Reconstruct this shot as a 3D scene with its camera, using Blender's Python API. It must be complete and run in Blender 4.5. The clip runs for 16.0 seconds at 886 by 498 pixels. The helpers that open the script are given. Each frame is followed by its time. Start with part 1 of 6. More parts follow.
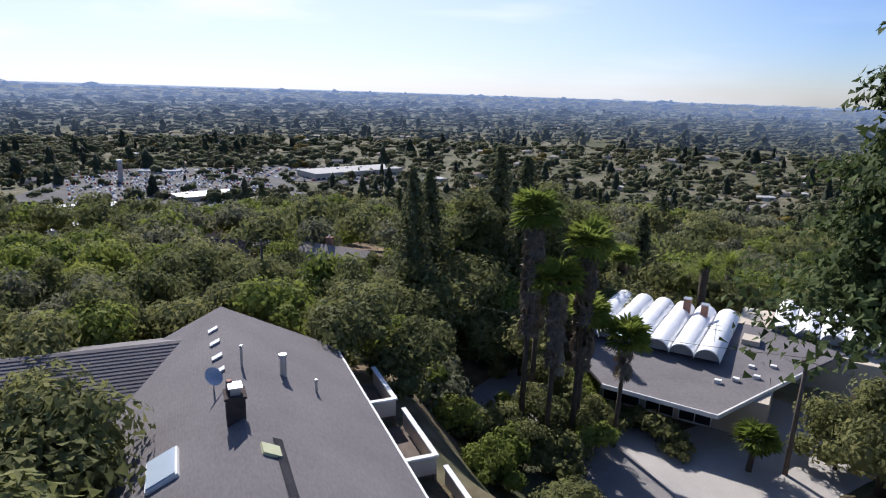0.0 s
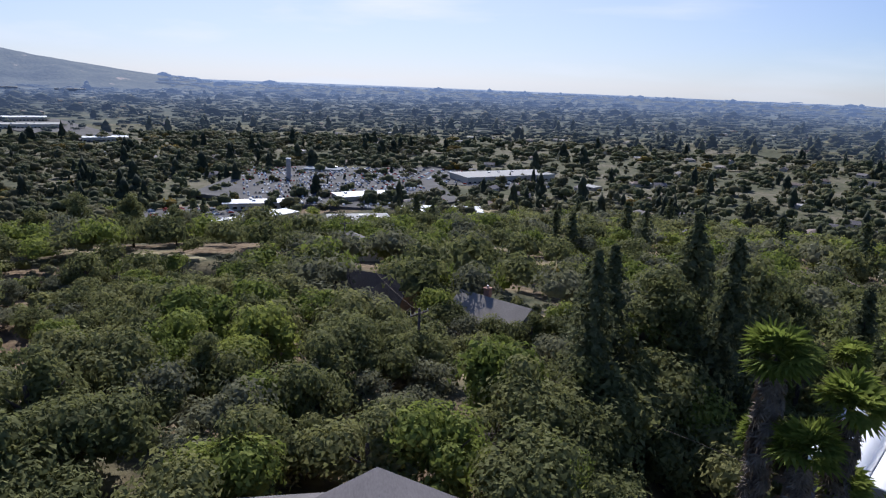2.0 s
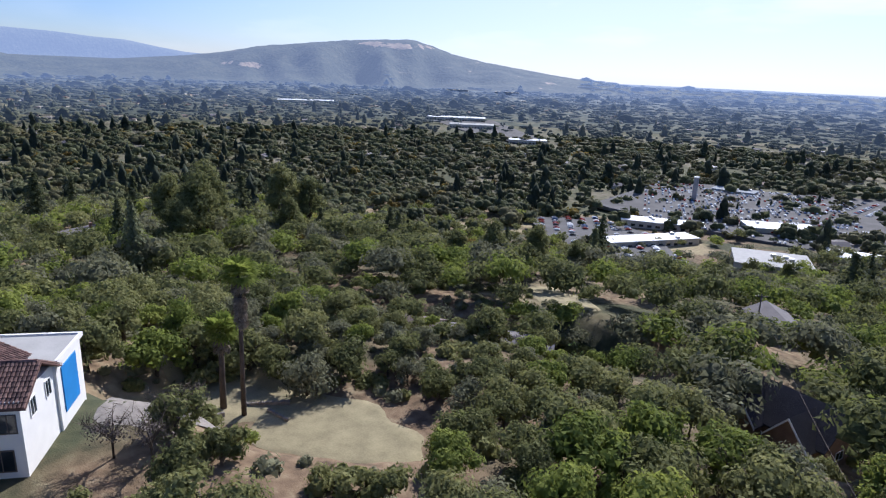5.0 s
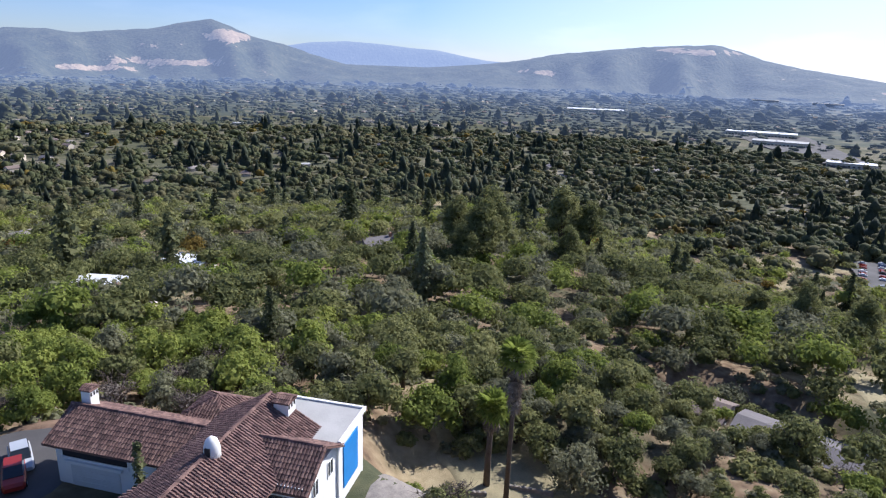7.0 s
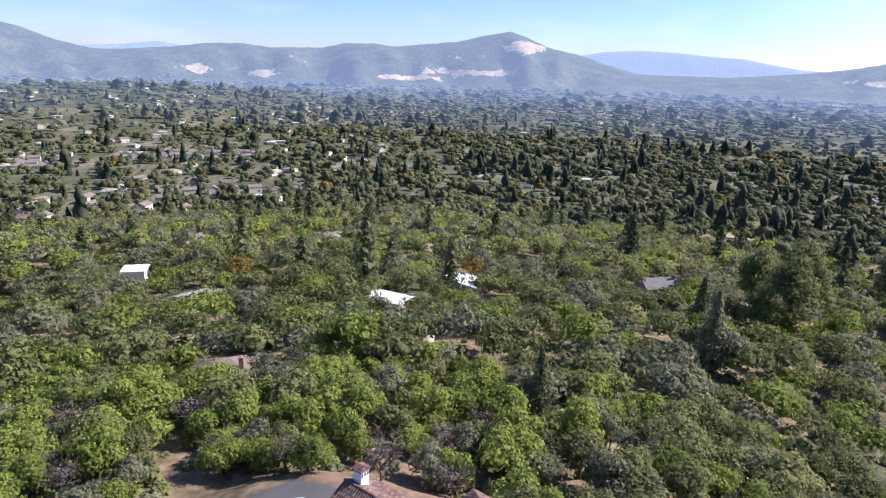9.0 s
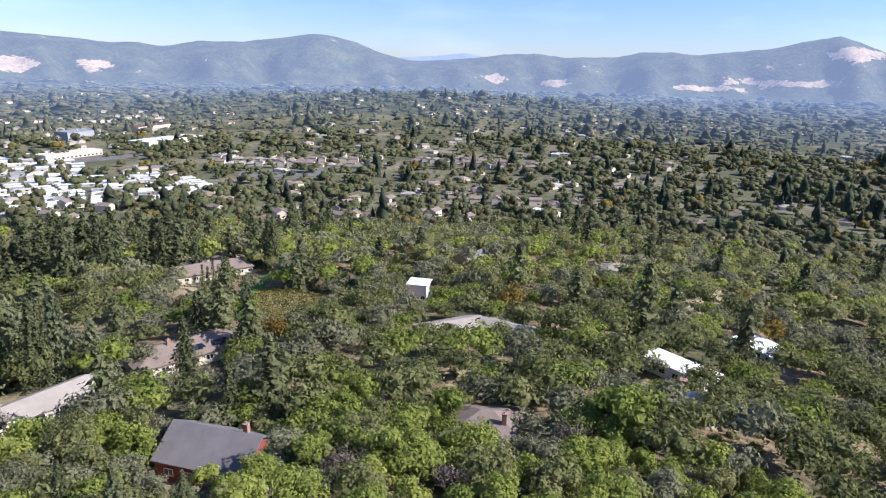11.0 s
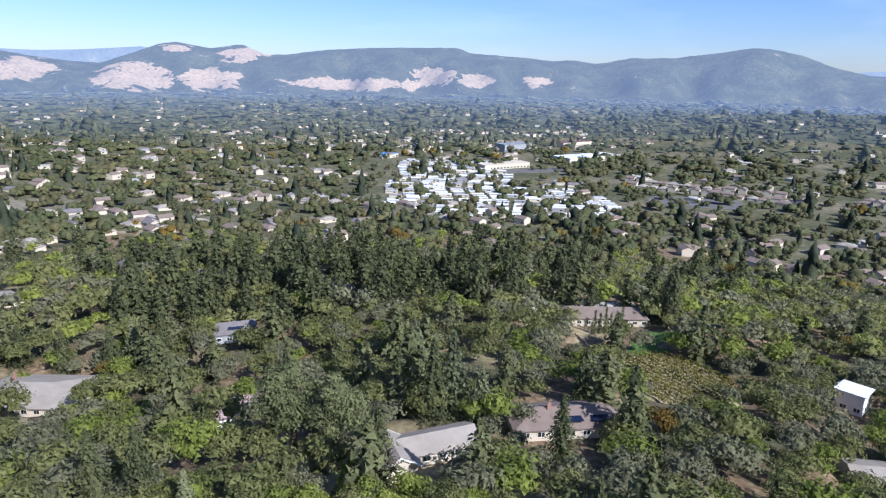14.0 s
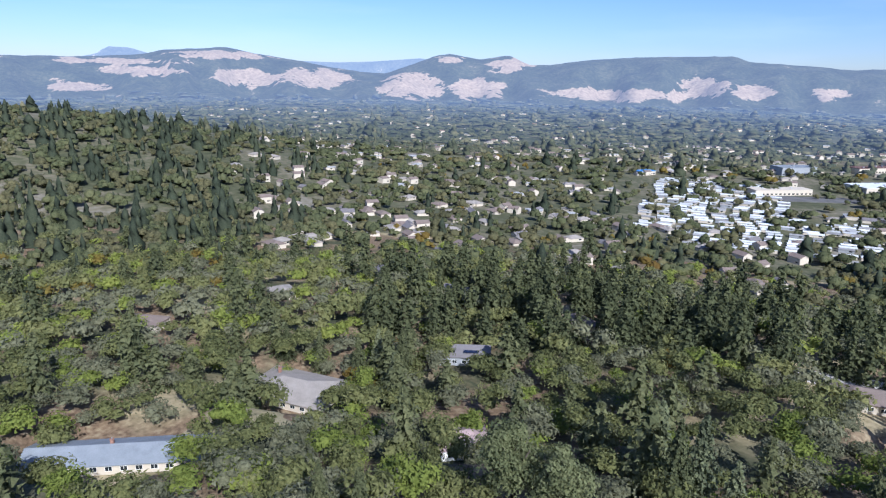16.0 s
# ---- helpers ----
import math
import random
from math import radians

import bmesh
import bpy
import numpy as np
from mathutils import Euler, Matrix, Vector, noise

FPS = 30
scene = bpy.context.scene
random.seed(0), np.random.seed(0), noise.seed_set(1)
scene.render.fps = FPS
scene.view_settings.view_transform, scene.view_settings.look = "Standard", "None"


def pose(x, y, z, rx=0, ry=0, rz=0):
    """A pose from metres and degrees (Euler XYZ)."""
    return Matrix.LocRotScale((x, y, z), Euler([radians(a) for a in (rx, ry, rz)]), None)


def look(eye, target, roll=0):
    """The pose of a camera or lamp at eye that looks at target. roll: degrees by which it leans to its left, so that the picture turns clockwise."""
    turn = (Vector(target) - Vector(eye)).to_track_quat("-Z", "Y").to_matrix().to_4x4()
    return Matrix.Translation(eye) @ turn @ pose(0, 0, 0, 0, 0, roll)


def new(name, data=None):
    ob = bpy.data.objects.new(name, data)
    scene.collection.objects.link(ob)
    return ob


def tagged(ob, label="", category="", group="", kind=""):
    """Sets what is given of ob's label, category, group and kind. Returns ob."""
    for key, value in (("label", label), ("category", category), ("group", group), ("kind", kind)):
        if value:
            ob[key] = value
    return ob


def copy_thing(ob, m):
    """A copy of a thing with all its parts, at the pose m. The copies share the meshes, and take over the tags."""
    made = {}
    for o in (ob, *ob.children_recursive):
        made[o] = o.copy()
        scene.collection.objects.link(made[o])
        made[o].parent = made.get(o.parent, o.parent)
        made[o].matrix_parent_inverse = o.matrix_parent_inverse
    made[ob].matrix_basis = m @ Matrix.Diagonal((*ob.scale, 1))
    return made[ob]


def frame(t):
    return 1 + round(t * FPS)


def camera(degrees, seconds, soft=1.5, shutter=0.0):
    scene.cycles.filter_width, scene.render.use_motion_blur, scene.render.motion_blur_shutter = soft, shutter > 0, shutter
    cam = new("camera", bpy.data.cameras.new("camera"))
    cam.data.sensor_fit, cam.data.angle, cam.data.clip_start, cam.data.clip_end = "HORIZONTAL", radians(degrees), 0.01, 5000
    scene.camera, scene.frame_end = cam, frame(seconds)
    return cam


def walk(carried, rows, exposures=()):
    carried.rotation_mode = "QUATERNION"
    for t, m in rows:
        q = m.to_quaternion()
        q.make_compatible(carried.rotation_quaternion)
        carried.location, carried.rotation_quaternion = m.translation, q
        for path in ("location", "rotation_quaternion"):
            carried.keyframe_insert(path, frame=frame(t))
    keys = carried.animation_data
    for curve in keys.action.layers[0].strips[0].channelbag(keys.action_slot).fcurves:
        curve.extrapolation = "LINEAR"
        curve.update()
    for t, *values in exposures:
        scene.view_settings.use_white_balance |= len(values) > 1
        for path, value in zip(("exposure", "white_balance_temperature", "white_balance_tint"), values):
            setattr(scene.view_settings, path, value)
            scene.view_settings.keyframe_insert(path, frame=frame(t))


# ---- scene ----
cam = camera(69.2, 16.0, soft=1.2)
METRES, EYE, TILT, LEAN, TURN = 95.0, 98.0, -14.2, -1.7, 0.0
ROWS = [
    (0.0, 0.0, 0.0, 0.0, 0.0, 0.0, -0.0),
    (0.5, -0.0074, 0.0222, 0.0191, 1.66, -0.02, -0.5),
    (1.0, -0.0164, 0.0427, 0.0382, 4.53, -0.09, -1.32),
    (1.5, -0.0268, 0.0622, 0.0577, 8.24, -0.21, -2.38),
    (2.0, -0.0376, 0.0802, 0.0774, 12.83, -0.48, -3.62),
    (2.5, -0.0493, 0.0977, 0.0964, 18.13, -0.88, -5.0),
    (3.0, -0.062, 0.1126, 0.1153, 23.59, -1.4, -6.38),
    (3.5, -0.077, 0.1263, 0.1332, 29.29, -2.06, -7.78),
    (4.0, -0.0928, 0.1378, 0.1511, 35.22, -2.86, -9.17),
    (6.5, -0.1879, 0.1618, 0.2425, 65.88, -8.65, -14.31),
    (7.0, -0.2142, 0.1615, 0.2595, 72.39, -10.14, -14.98),
    (7.5, -0.2406, 0.1576, 0.2756, 78.61, -11.59, -15.5),
    (8.0, -0.2669, 0.1515, 0.2906, 84.99, -13.13, -15.84),
    (8.5, -0.2931, 0.1425, 0.3046, 91.41, -14.7, -16.03),
    (9.0, -0.319, 0.1305, 0.3172, 97.9, -16.3, -16.02),
    (11.5, -0.4348, 0.0343, 0.3778, 129.83, -23.68, -13.47),
    (12.0, -0.4553, 0.0077, 0.3883, 136.19, -24.91, -12.48),
    (12.5, -0.4748, -0.0202, 0.3988, 142.12, -25.94, -11.41),
    (13.0, -0.4918, -0.0503, 0.4082, 147.95, -26.84, -10.31),
    (13.5, -0.5077, -0.0813, 0.4172, 153.76, -27.62, -9.11),
    (14.0, -0.52, -0.1144, 0.4245, 159.21, -28.2, -7.91),
    (14.5, -0.5282, -0.1478, 0.432, 164.56, -28.68, -6.69),
    (15.0, -0.5349, -0.1819, 0.4388, 170.04, -29.07, -5.37),
    (15.5, -0.5373, -0.2159, 0.4459, 175.35, -29.31, -4.07),
    (16.0, -0.5385, -0.2509, 0.4524, 180.94, -29.46, -2.66),
]
walk(cam, [(t, pose(0, 0, EYE, TILT, LEAN, TURN) @ pose(METRES * x, METRES * y, METRES * z, 90 + pitch, roll, yaw)) for t, x, y, z, yaw, pitch, roll in ROWS],
     exposures=[(0.0, 0.55, 6150, 13), (1.5, 0.24, 6000, 13), (3.0, 0.42, 5800, 14), (4.0, 0.52, 5800, 14), (7.0, 0.78, 5900, 14), (9.0, 1.15, 6000, 17), (12.5, 0.95, 5850, 13), (16.0, 0.68, 5450, 12)])

# ---- light: hazy autumn sun ahead of the first view, thin cirrus ----
SUN_AZ, SUN_EL = 22.0, 38.0            # azimuth counted from +y towards -x
world = bpy.data.worlds.new("sky")
scene.world = world
world.use_nodes = True
wn, wl = world.node_tree.nodes, world.node_tree.links
bg = wn["Background"]
sky = wn.new("ShaderNodeTexSky")
sky.sky_type = "NISHITA"
sky.sun_disc = False
sky.sun_elevation, sky.sun_rotation = radians(SUN_EL), radians(-SUN_AZ)
sky.altitude, sky.air_density, sky.dust_density, sky.ozone_density = 100, 1.0, 0.2, 4.0
tco = wn.new("ShaderNodeTexCoord")
mapn = wn.new("ShaderNodeMapping")
mapn.inputs["Scale"].default_value = (1.2, 2.6, 9.0)
cirrus = wn.new("ShaderNodeTexNoise")
cirrus.inputs["Scale"].default_value, cirrus.inputs["Detail"].default_value = 2.2, 7
ramp = wn.new("ShaderNodeValToRGB")
ramp.color_ramp.elements[0].position, ramp.color_ramp.elements[1].position = 0.5, 0.78
ramp.color_ramp.elements[1].color = (0.55, 0.55, 0.55, 1)
mixc = wn.new("ShaderNodeMix")
mixc.data_type, mixc.blend_type = "RGBA", "MIX"
mixc.inputs[7].default_value = (9.4, 9.8, 10.3, 1)
wl.new(tco.outputs["Generated"], mapn.inputs["Vector"])
wl.new(mapn.outputs["Vector"], cirrus.inputs["Vector"])
wl.new(cirrus.outputs["Fac"], ramp.inputs["Fac"])
# a veil of high cloud, thickest round the sun
near_sun = wn.new("ShaderNodeVectorMath")
near_sun.operation = "DOT_PRODUCT"
near_sun.inputs[1].default_value = (-math.sin(radians(SUN_AZ)), math.cos(radians(SUN_AZ)), 0.25)
wl.new(tco.outputs["Generated"], near_sun.inputs[0])
veil = wn.new("ShaderNodeMapRange")
for key, v in (("From Min", 0.62), ("From Max", 1.02), ("To Min", 0.0), ("To Max", 0.8)):
    veil.inputs[key].default_value = v
wl.new(near_sun.outputs["Value"], veil.inputs["Value"])
thick = wn.new("ShaderNodeMath")
thick.operation, thick.use_clamp = "MULTIPLY_ADD", True
thin = wn.new("ShaderNodeMath")
thin.operation = "MULTIPLY"
lift = wn.new("ShaderNodeMath")
lift.operation = "ADD"
lift.inputs[1].default_value = 0.22
wl.new(veil.outputs["Result"], lift.inputs[0])
wl.new(ramp.outputs["Color"], thin.inputs[0])
wl.new(lift.outputs[0], thin.inputs[1])
wl.new(veil.outputs["Result"], thick.inputs[0])
thick.inputs[1].default_value = 0.75
wl.new(thin.outputs[0], thick.inputs[2])
wl.new(thick.outputs[0], mixc.inputs[0])
tint = wn.new("ShaderNodeMix")
tint.data_type, tint.blend_type = "RGBA", "MULTIPLY"
tint.inputs[0].default_value, tint.inputs[7].default_value = 1.0, (0.78, 0.84, 1.08, 1)
wl.new(sky.outputs["Color"], tint.inputs[6])
wl.new(tint.outputs[2], mixc.inputs[6])
wl.new(mixc.outputs[2], bg.inputs["Color"])
bg.inputs["Strength"].default_value = 0.075
sun = new("sun", bpy.data.lights.new("sun", "SUN"))
sun.data.energy, sun.data.angle, sun.data.color = 4.3, radians(0.6), (1.0, 0.95, 0.88)
sa, se = radians(SUN_AZ), radians(SUN_EL)
sun.matrix_world = look((-math.sin(sa) * math.cos(se) * 300, math.cos(sa) * math.cos(se) * 300, math.sin(se) * 300), (0, 0, 0))


# ---- materials ----
def material(name, rough=0.8, metal=0.0, spec=0.3):
    m = bpy.data.materials.new(name)
    m.use_nodes = True
    b = m.node_tree.nodes["Principled BSDF"]
    b.inputs["Roughness"].default_value, b.inputs["Metallic"].default_value = rough, metal
    b.inputs["Specular IOR Level"].default_value = spec
    return m, m.node_tree.nodes, m.node_tree.links, b


def noise_of(n, l, scale, detail=4, vector=None, kind="Position"):
    tex = n.new("ShaderNodeTexNoise")
    tex.inputs["Scale"].default_value, tex.inputs["Detail"].default_value = scale, detail
    if vector is None:
        vector = n.new("ShaderNodeNewGeometry").outputs["Position"] if kind == "Position" else n.new("ShaderNodeTexCoord").outputs["Object"]
    l.new(vector, tex.inputs["Vector"])
    return tex.outputs["Fac"]


def ramp_of(n, l, fac, stops):
    r = n.new("ShaderNodeValToRGB")
    while len(r.color_ramp.elements) < len(stops):
        r.color_ramp.elements.new(0.5)
    for e, (p, c) in zip(r.color_ramp.elements, stops):
        e.position, e.color = p, (*c, 1)
    l.new(fac, r.inputs["Fac"])
    return r.outputs["Color"]


def maths(n, l, op, a, b):
    m = n.new("ShaderNodeMath")
    m.operation = op
    for i, v in enumerate((a, b)):
        if isinstance(v, (int, float)):
            m.inputs[i].default_value = v
        else:
            l.new(v, m.inputs[i])
    return m.outputs[0]


def mix_of(n, l, fac, a, b, blend="MIX"):
    m = n.new("ShaderNodeMix")
    m.data_type, m.blend_type = "RGBA", blend
    for i, v in ((0, fac), (6, a), (7, b)):
        if isinstance(v, (int, float)):
            m.inputs[i].default_value = v
        elif isinstance(v, tuple):
            m.inputs[i].default_value = (*v, 1)
        else:
            l.new(v, m.inputs[i])
    return m.outputs[2]


def bump_of(n, l, b, height, strength=0.4, dist=0.05):
    u = n.new("ShaderNodeBump")
    u.inputs["Strength"].default_value, u.inputs["Distance"].default_value = strength, dist
    l.new(height, u.inputs["Height"])
    l.new(u.outputs["Normal"], b.inputs["Normal"])


def leaf_mat(name, dark, mid, light, patch=0.09, through_light=0.33):
    m, n, l, b = material(name, 0.8, 0, 0.12)
    big = noise_of(n, l, patch, 2)
    rnd = n.new("ShaderNodeObjectInfo").outputs["Random"]
    isl = n.new("ShaderNodeNewGeometry").outputs["Random Per Island"]
    f = maths(n, l, "ADD", maths(n, l, "MULTIPLY", big, 0.75), maths(n, l, "MULTIPLY", rnd, 0.3))
    f = maths(n, l, "ADD", f, maths(n, l, "MULTIPLY", isl, 0.28))
    fine = noise_of(n, l, 2.4 if patch > 0.03 else 0.9, 4)
    f = maths(n, l, "ADD", f, maths(n, l, "MULTIPLY", fine, 0.9))
    f = maths(n, l, "SUBTRACT", f, 0.62)
    bump_of(n, l, b, fine, 0.7, 0.25)
    col = ramp_of(n, l, f, [(0.12, dark), (0.45, mid), (0.85, light)])
    l.new(col, b.inputs["Base Color"])
    t = n.new("ShaderNodeBsdfTranslucent")
    l.new(col, t.inputs["Color"])
    s = n.new("ShaderNodeMixShader")
    s.inputs[0].default_value = through_light
    l.new(b.outputs[0], s.inputs[1])
    l.new(t.outputs[0], s.inputs[2])
    l.new(s.outputs[0], n["Material Output"].inputs["Surface"])
    return m


def plain_mat(name, col, rough=0.8, var=0.18, scale=1.5, fine=25.0, bump=0.15, metal=0.0, spec=0.3):
    m, n, l, b = material(name, rough, metal, spec)
    big, small = noise_of(n, l, scale, 4), noise_of(n, l, fine, 3)
    f = maths(n, l, "ADD", maths(n, l, "MULTIPLY", big, 0.65), maths(n, l, "MULTIPLY", small, 0.35))
    lo, hi = tuple(c * (1 - var) for c in col), tuple(min(1, c * (1 + var)) for c in col)
    l.new(ramp_of(n, l, f, [(0.3, lo), (0.7, hi)]), b.inputs["Base Color"])
    if bump:
        bump_of(n, l, b, small, bump, 0.02)
    return m


def shingle_mat(name, col, rows=5.0, var=0.22):
    """Roofing in thin horizontal courses, each strip a little lighter or darker."""
    m, n, l, b = material(name, 0.85, 0, 0.25)
    pos = n.new("ShaderNodeNewGeometry").outputs["Position"]
    mp = n.new("ShaderNodeMapping")
    mp.inputs["Scale"].default_value = (1.6, 1.6, 9.0)
    l.new(pos, mp.inputs["Vector"])
    strips = noise_of(n, l, 2.5, 2, mp.outputs["Vector"])
    big = noise_of(n, l, 0.35, 4)
    f = maths(n, l, "ADD", maths(n, l, "MULTIPLY", strips, 0.5), maths(n, l, "MULTIPLY", big, 0.5))
    l.new(ramp_of(n, l, f, [(0.3, tuple(c * (1 - var) for c in col)), (0.7, tuple(c * (1 + var) for c in col))]), b.inputs["Base Color"])
    w = n.new("ShaderNodeTexWave")
    w.wave_type, w.bands_direction, w.wave_profile = "BANDS", "Z", "SAW"
    w.inputs["Scale"].default_value = rows
    l.new(pos, w.inputs["Vector"])
    bump_of(n, l, b, w.outputs["Fac"], 0.5, 0.02)
    return m


OAK = leaf_mat("oak_leaves", (0.086, 0.097, 0.040), (0.183, 0.192, 0.073), (0.293, 0.283, 0.115), 0.09, 0.42)
LIME = leaf_mat("bright_leaves", (0.108, 0.137, 0.032), (0.210, 0.250, 0.055), (0.329, 0.348, 0.085), 0.09, 0.42)
GREY = leaf_mat("grey_green_leaves", (0.112, 0.116, 0.068), (0.196, 0.196, 0.115), (0.280, 0.275, 0.165), 0.09, 0.4)
FIR = leaf_mat("conifer_needles", (0.060, 0.071, 0.035), (0.121, 0.132, 0.062), (0.189, 0.193, 0.089), 0.07, 0.34)
PALE_FIR = leaf_mat("blue_green_needles", (0.090, 0.105, 0.061), (0.177, 0.194, 0.103), (0.277, 0.286, 0.149), 0.07, 0.32)
DARK_PINE = leaf_mat("dark_pine_needles", (0.028, 0.042, 0.016), (0.06, 0.085, 0.03), (0.105, 0.135, 0.048), 0.2, 0.3)
SOFT_PINE = leaf_mat("pale_olive_needles", (0.085, 0.1, 0.045), (0.17, 0.185, 0.085), (0.26, 0.27, 0.13), 0.1, 0.38)
PALM = leaf_mat("palm_leaves", (0.081, 0.108, 0.022), (0.176, 0.223, 0.043), (0.297, 0.338, 0.074), 0.09, 0.5)
GOLD = leaf_mat("autumn_leaves", (0.14, 0.085, 0.024), (0.2, 0.145, 0.036), (0.25, 0.21, 0.05), 0.09, 0.4)
TWIG = leaf_mat("bare_twigs", (0.06, 0.045, 0.04), (0.13, 0.105, 0.09), (0.2, 0.17, 0.14), 0.2, 0.05)
DRY_FROND = leaf_mat("dry_fronds", (0.091, 0.072, 0.052), (0.195, 0.156, 0.117), (0.312, 0.260, 0.195), 0.8, 0.05)
VINE = leaf_mat("vine_leaves", (0.1, 0.1, 0.025), (0.17, 0.155, 0.04), (0.24, 0.2, 0.05), 0.15)
BARK = plain_mat("bark", (0.09, 0.07, 0.055), 0.95, 0.4, 1.5, 9, 0.6)

GREY_SHINGLE = shingle_mat("grey_shingles", (0.17, 0.155, 0.155))
BROWN_SHINGLE = shingle_mat("brown_shingles", (0.2, 0.155, 0.13))
TAN_SHINGLE = shingle_mat("tan_shingles", (0.3, 0.265, 0.23))
BLUE_SHINGLE = shingle_mat("blue_grey_shingles", (0.23, 0.25, 0.27))
DARK_SHINGLE = shingle_mat("dark_shingles", (0.045, 0.04, 0.045))
PINK_ROOF = shingle_mat("pink_shingles", (0.36, 0.265, 0.25))
RED_TILE = plain_mat("clay_tiles", (0.15, 0.085, 0.07), 0.85, 0.35, 1.2, 6, 0.2)
WHITE_ROOF = plain_mat("white_roof_coating", (0.68, 0.69, 0.69), 0.6, 0.12, 0.12, 5, 0.1)
VAULT_WHITE = plain_mat("white_vault_coating", (0.86, 0.86, 0.85), 0.5, 0.05, 0.8, 5, 0.1)
GREY_FLAT = plain_mat("grey_roof_membrane", (0.4, 0.39, 0.37), 0.85, 0.14, 0.5, 8, 0.1)
WHITE_WALL = plain_mat("white_stucco", (0.78, 0.76, 0.72), 0.85, 0.05, 0.8, 14, 0.2)
CREAM_WALL = plain_mat("cream_stucco", (0.55, 0.48, 0.38), 0.88, 0.1, 0.8, 14, 0.2)
BROWN_WALL = plain_mat("brown_siding", (0.2, 0.13, 0.09), 0.88, 0.2, 1, 12, 0.2)
RED_WALL = plain_mat("red_siding", (0.22, 0.06, 0.045), 0.85, 0.2, 1, 12, 0.2)
GREY_WALL = plain_mat("grey_siding", (0.3, 0.31, 0.32), 0.88, 0.15, 1, 12, 0.2)
TRIM = plain_mat("white_trim", (0.75, 0.74, 0.71), 0.6, 0.06, 1, 9, 0)
BRICK = plain_mat("chimney_brick", (0.3, 0.17, 0.125), 0.9, 0.3, 3, 9, 0.4)
METAL = plain_mat("dull_metal", (0.45, 0.46, 0.47), 0.45, 0.15, 2, 12, 0.05, 0.7)
SOLAR = plain_mat("solar_cells", (0.012, 0.018, 0.045), 0.2, 0.2, 1, 4, 0, 0, 0.5)
GLASS = plain_mat("window_glass", (0.02, 0.025, 0.03), 0.08, 0.2, 1, 5, 0, 0, 0.6)
ASPHALT = plain_mat("asphalt", (0.085, 0.08, 0.078), 0.92, 0.2, 0.3, 8, 0.2)
PALE_ASPHALT = plain_mat("pale_worn_asphalt", (0.235, 0.22, 0.21), 0.92, 0.2, 0.25, 6, 0.2)
LOT_ASPHALT = plain_mat("parking_lot_asphalt", (0.14, 0.135, 0.13), 0.95, 0.3, 0.06, 2, 0.1, 0, 0.1)
CONCRETE = plain_mat("concrete", (0.42, 0.39, 0.36), 0.9, 0.14, 0.4, 8, 0.2)
STONE = plain_mat("rubble_stone", (0.25, 0.22, 0.19), 0.95, 0.3, 1.5, 7, 0.5)
LAWN = plain_mat("lawn_grass", (0.075, 0.135, 0.03), 0.95, 0.25, 0.4, 9, 0.4)
POOL = plain_mat("pool_water", (0.05, 0.33, 0.36), 0.08, 0.12, 0.6, 3, 0.05, 0, 0.5)
WOOD = plain_mat("weathered_wood", (0.14, 0.11, 0.09), 0.9, 0.3, 1.5, 10, 0.3)
BLUE_TARP = plain_mat("blue_sheet", (0.03, 0.22, 0.55), 0.5, 0.1, 0.6, 5, 0.1)

# the ground: dry grass, leaf litter and bare soil near, mottled scrub further off
GROUND, gn, gl, gb = material("hillside_ground", 0.96, 0, 0.15)
g1, g2, g3 = noise_of(gn, gl, 0.035, 5), noise_of(gn, gl, 0.6, 5), noise_of(gn, gl, 7, 4)
litter = ramp_of(gn, gl, g2, [(0.3, (0.1, 0.07, 0.045)), (0.52, (0.21, 0.145, 0.09)), (0.72, (0.3, 0.24, 0.15))])
grass = ramp_of(gn, gl, g2, [(0.3, (0.25, 0.205, 0.115)), (0.7, (0.4, 0.33, 0.2))])
scrub = ramp_of(gn, gl, g2, [(0.3, (0.045, 0.052, 0.028)), (0.7, (0.1, 0.1, 0.055))])
gm = mix_of(gn, gl, ramp_of(gn, gl, g1, [(0.42, (0, 0, 0)), (0.55, (1, 1, 1))]), scrub, litter)
gm = mix_of(gn, gl, ramp_of(gn, gl, noise_of(gn, gl, 0.02, 3), [(0.55, (0, 0, 0)), (0.64, (1, 1, 1))]), gm, grass)
gl.new(gm, gb.inputs["Base Color"])
bump_of(gn, gl, gb, g3, 0.6, 0.12)
DRY_GRASS = plain_mat("dry_grass", (0.28, 0.24, 0.14), 0.97, 0.28, 0.5, 5, 0.5)
LITTER = plain_mat("leaf_litter", (0.2, 0.13, 0.085), 0.97, 0.4, 0.7, 6, 0.5)


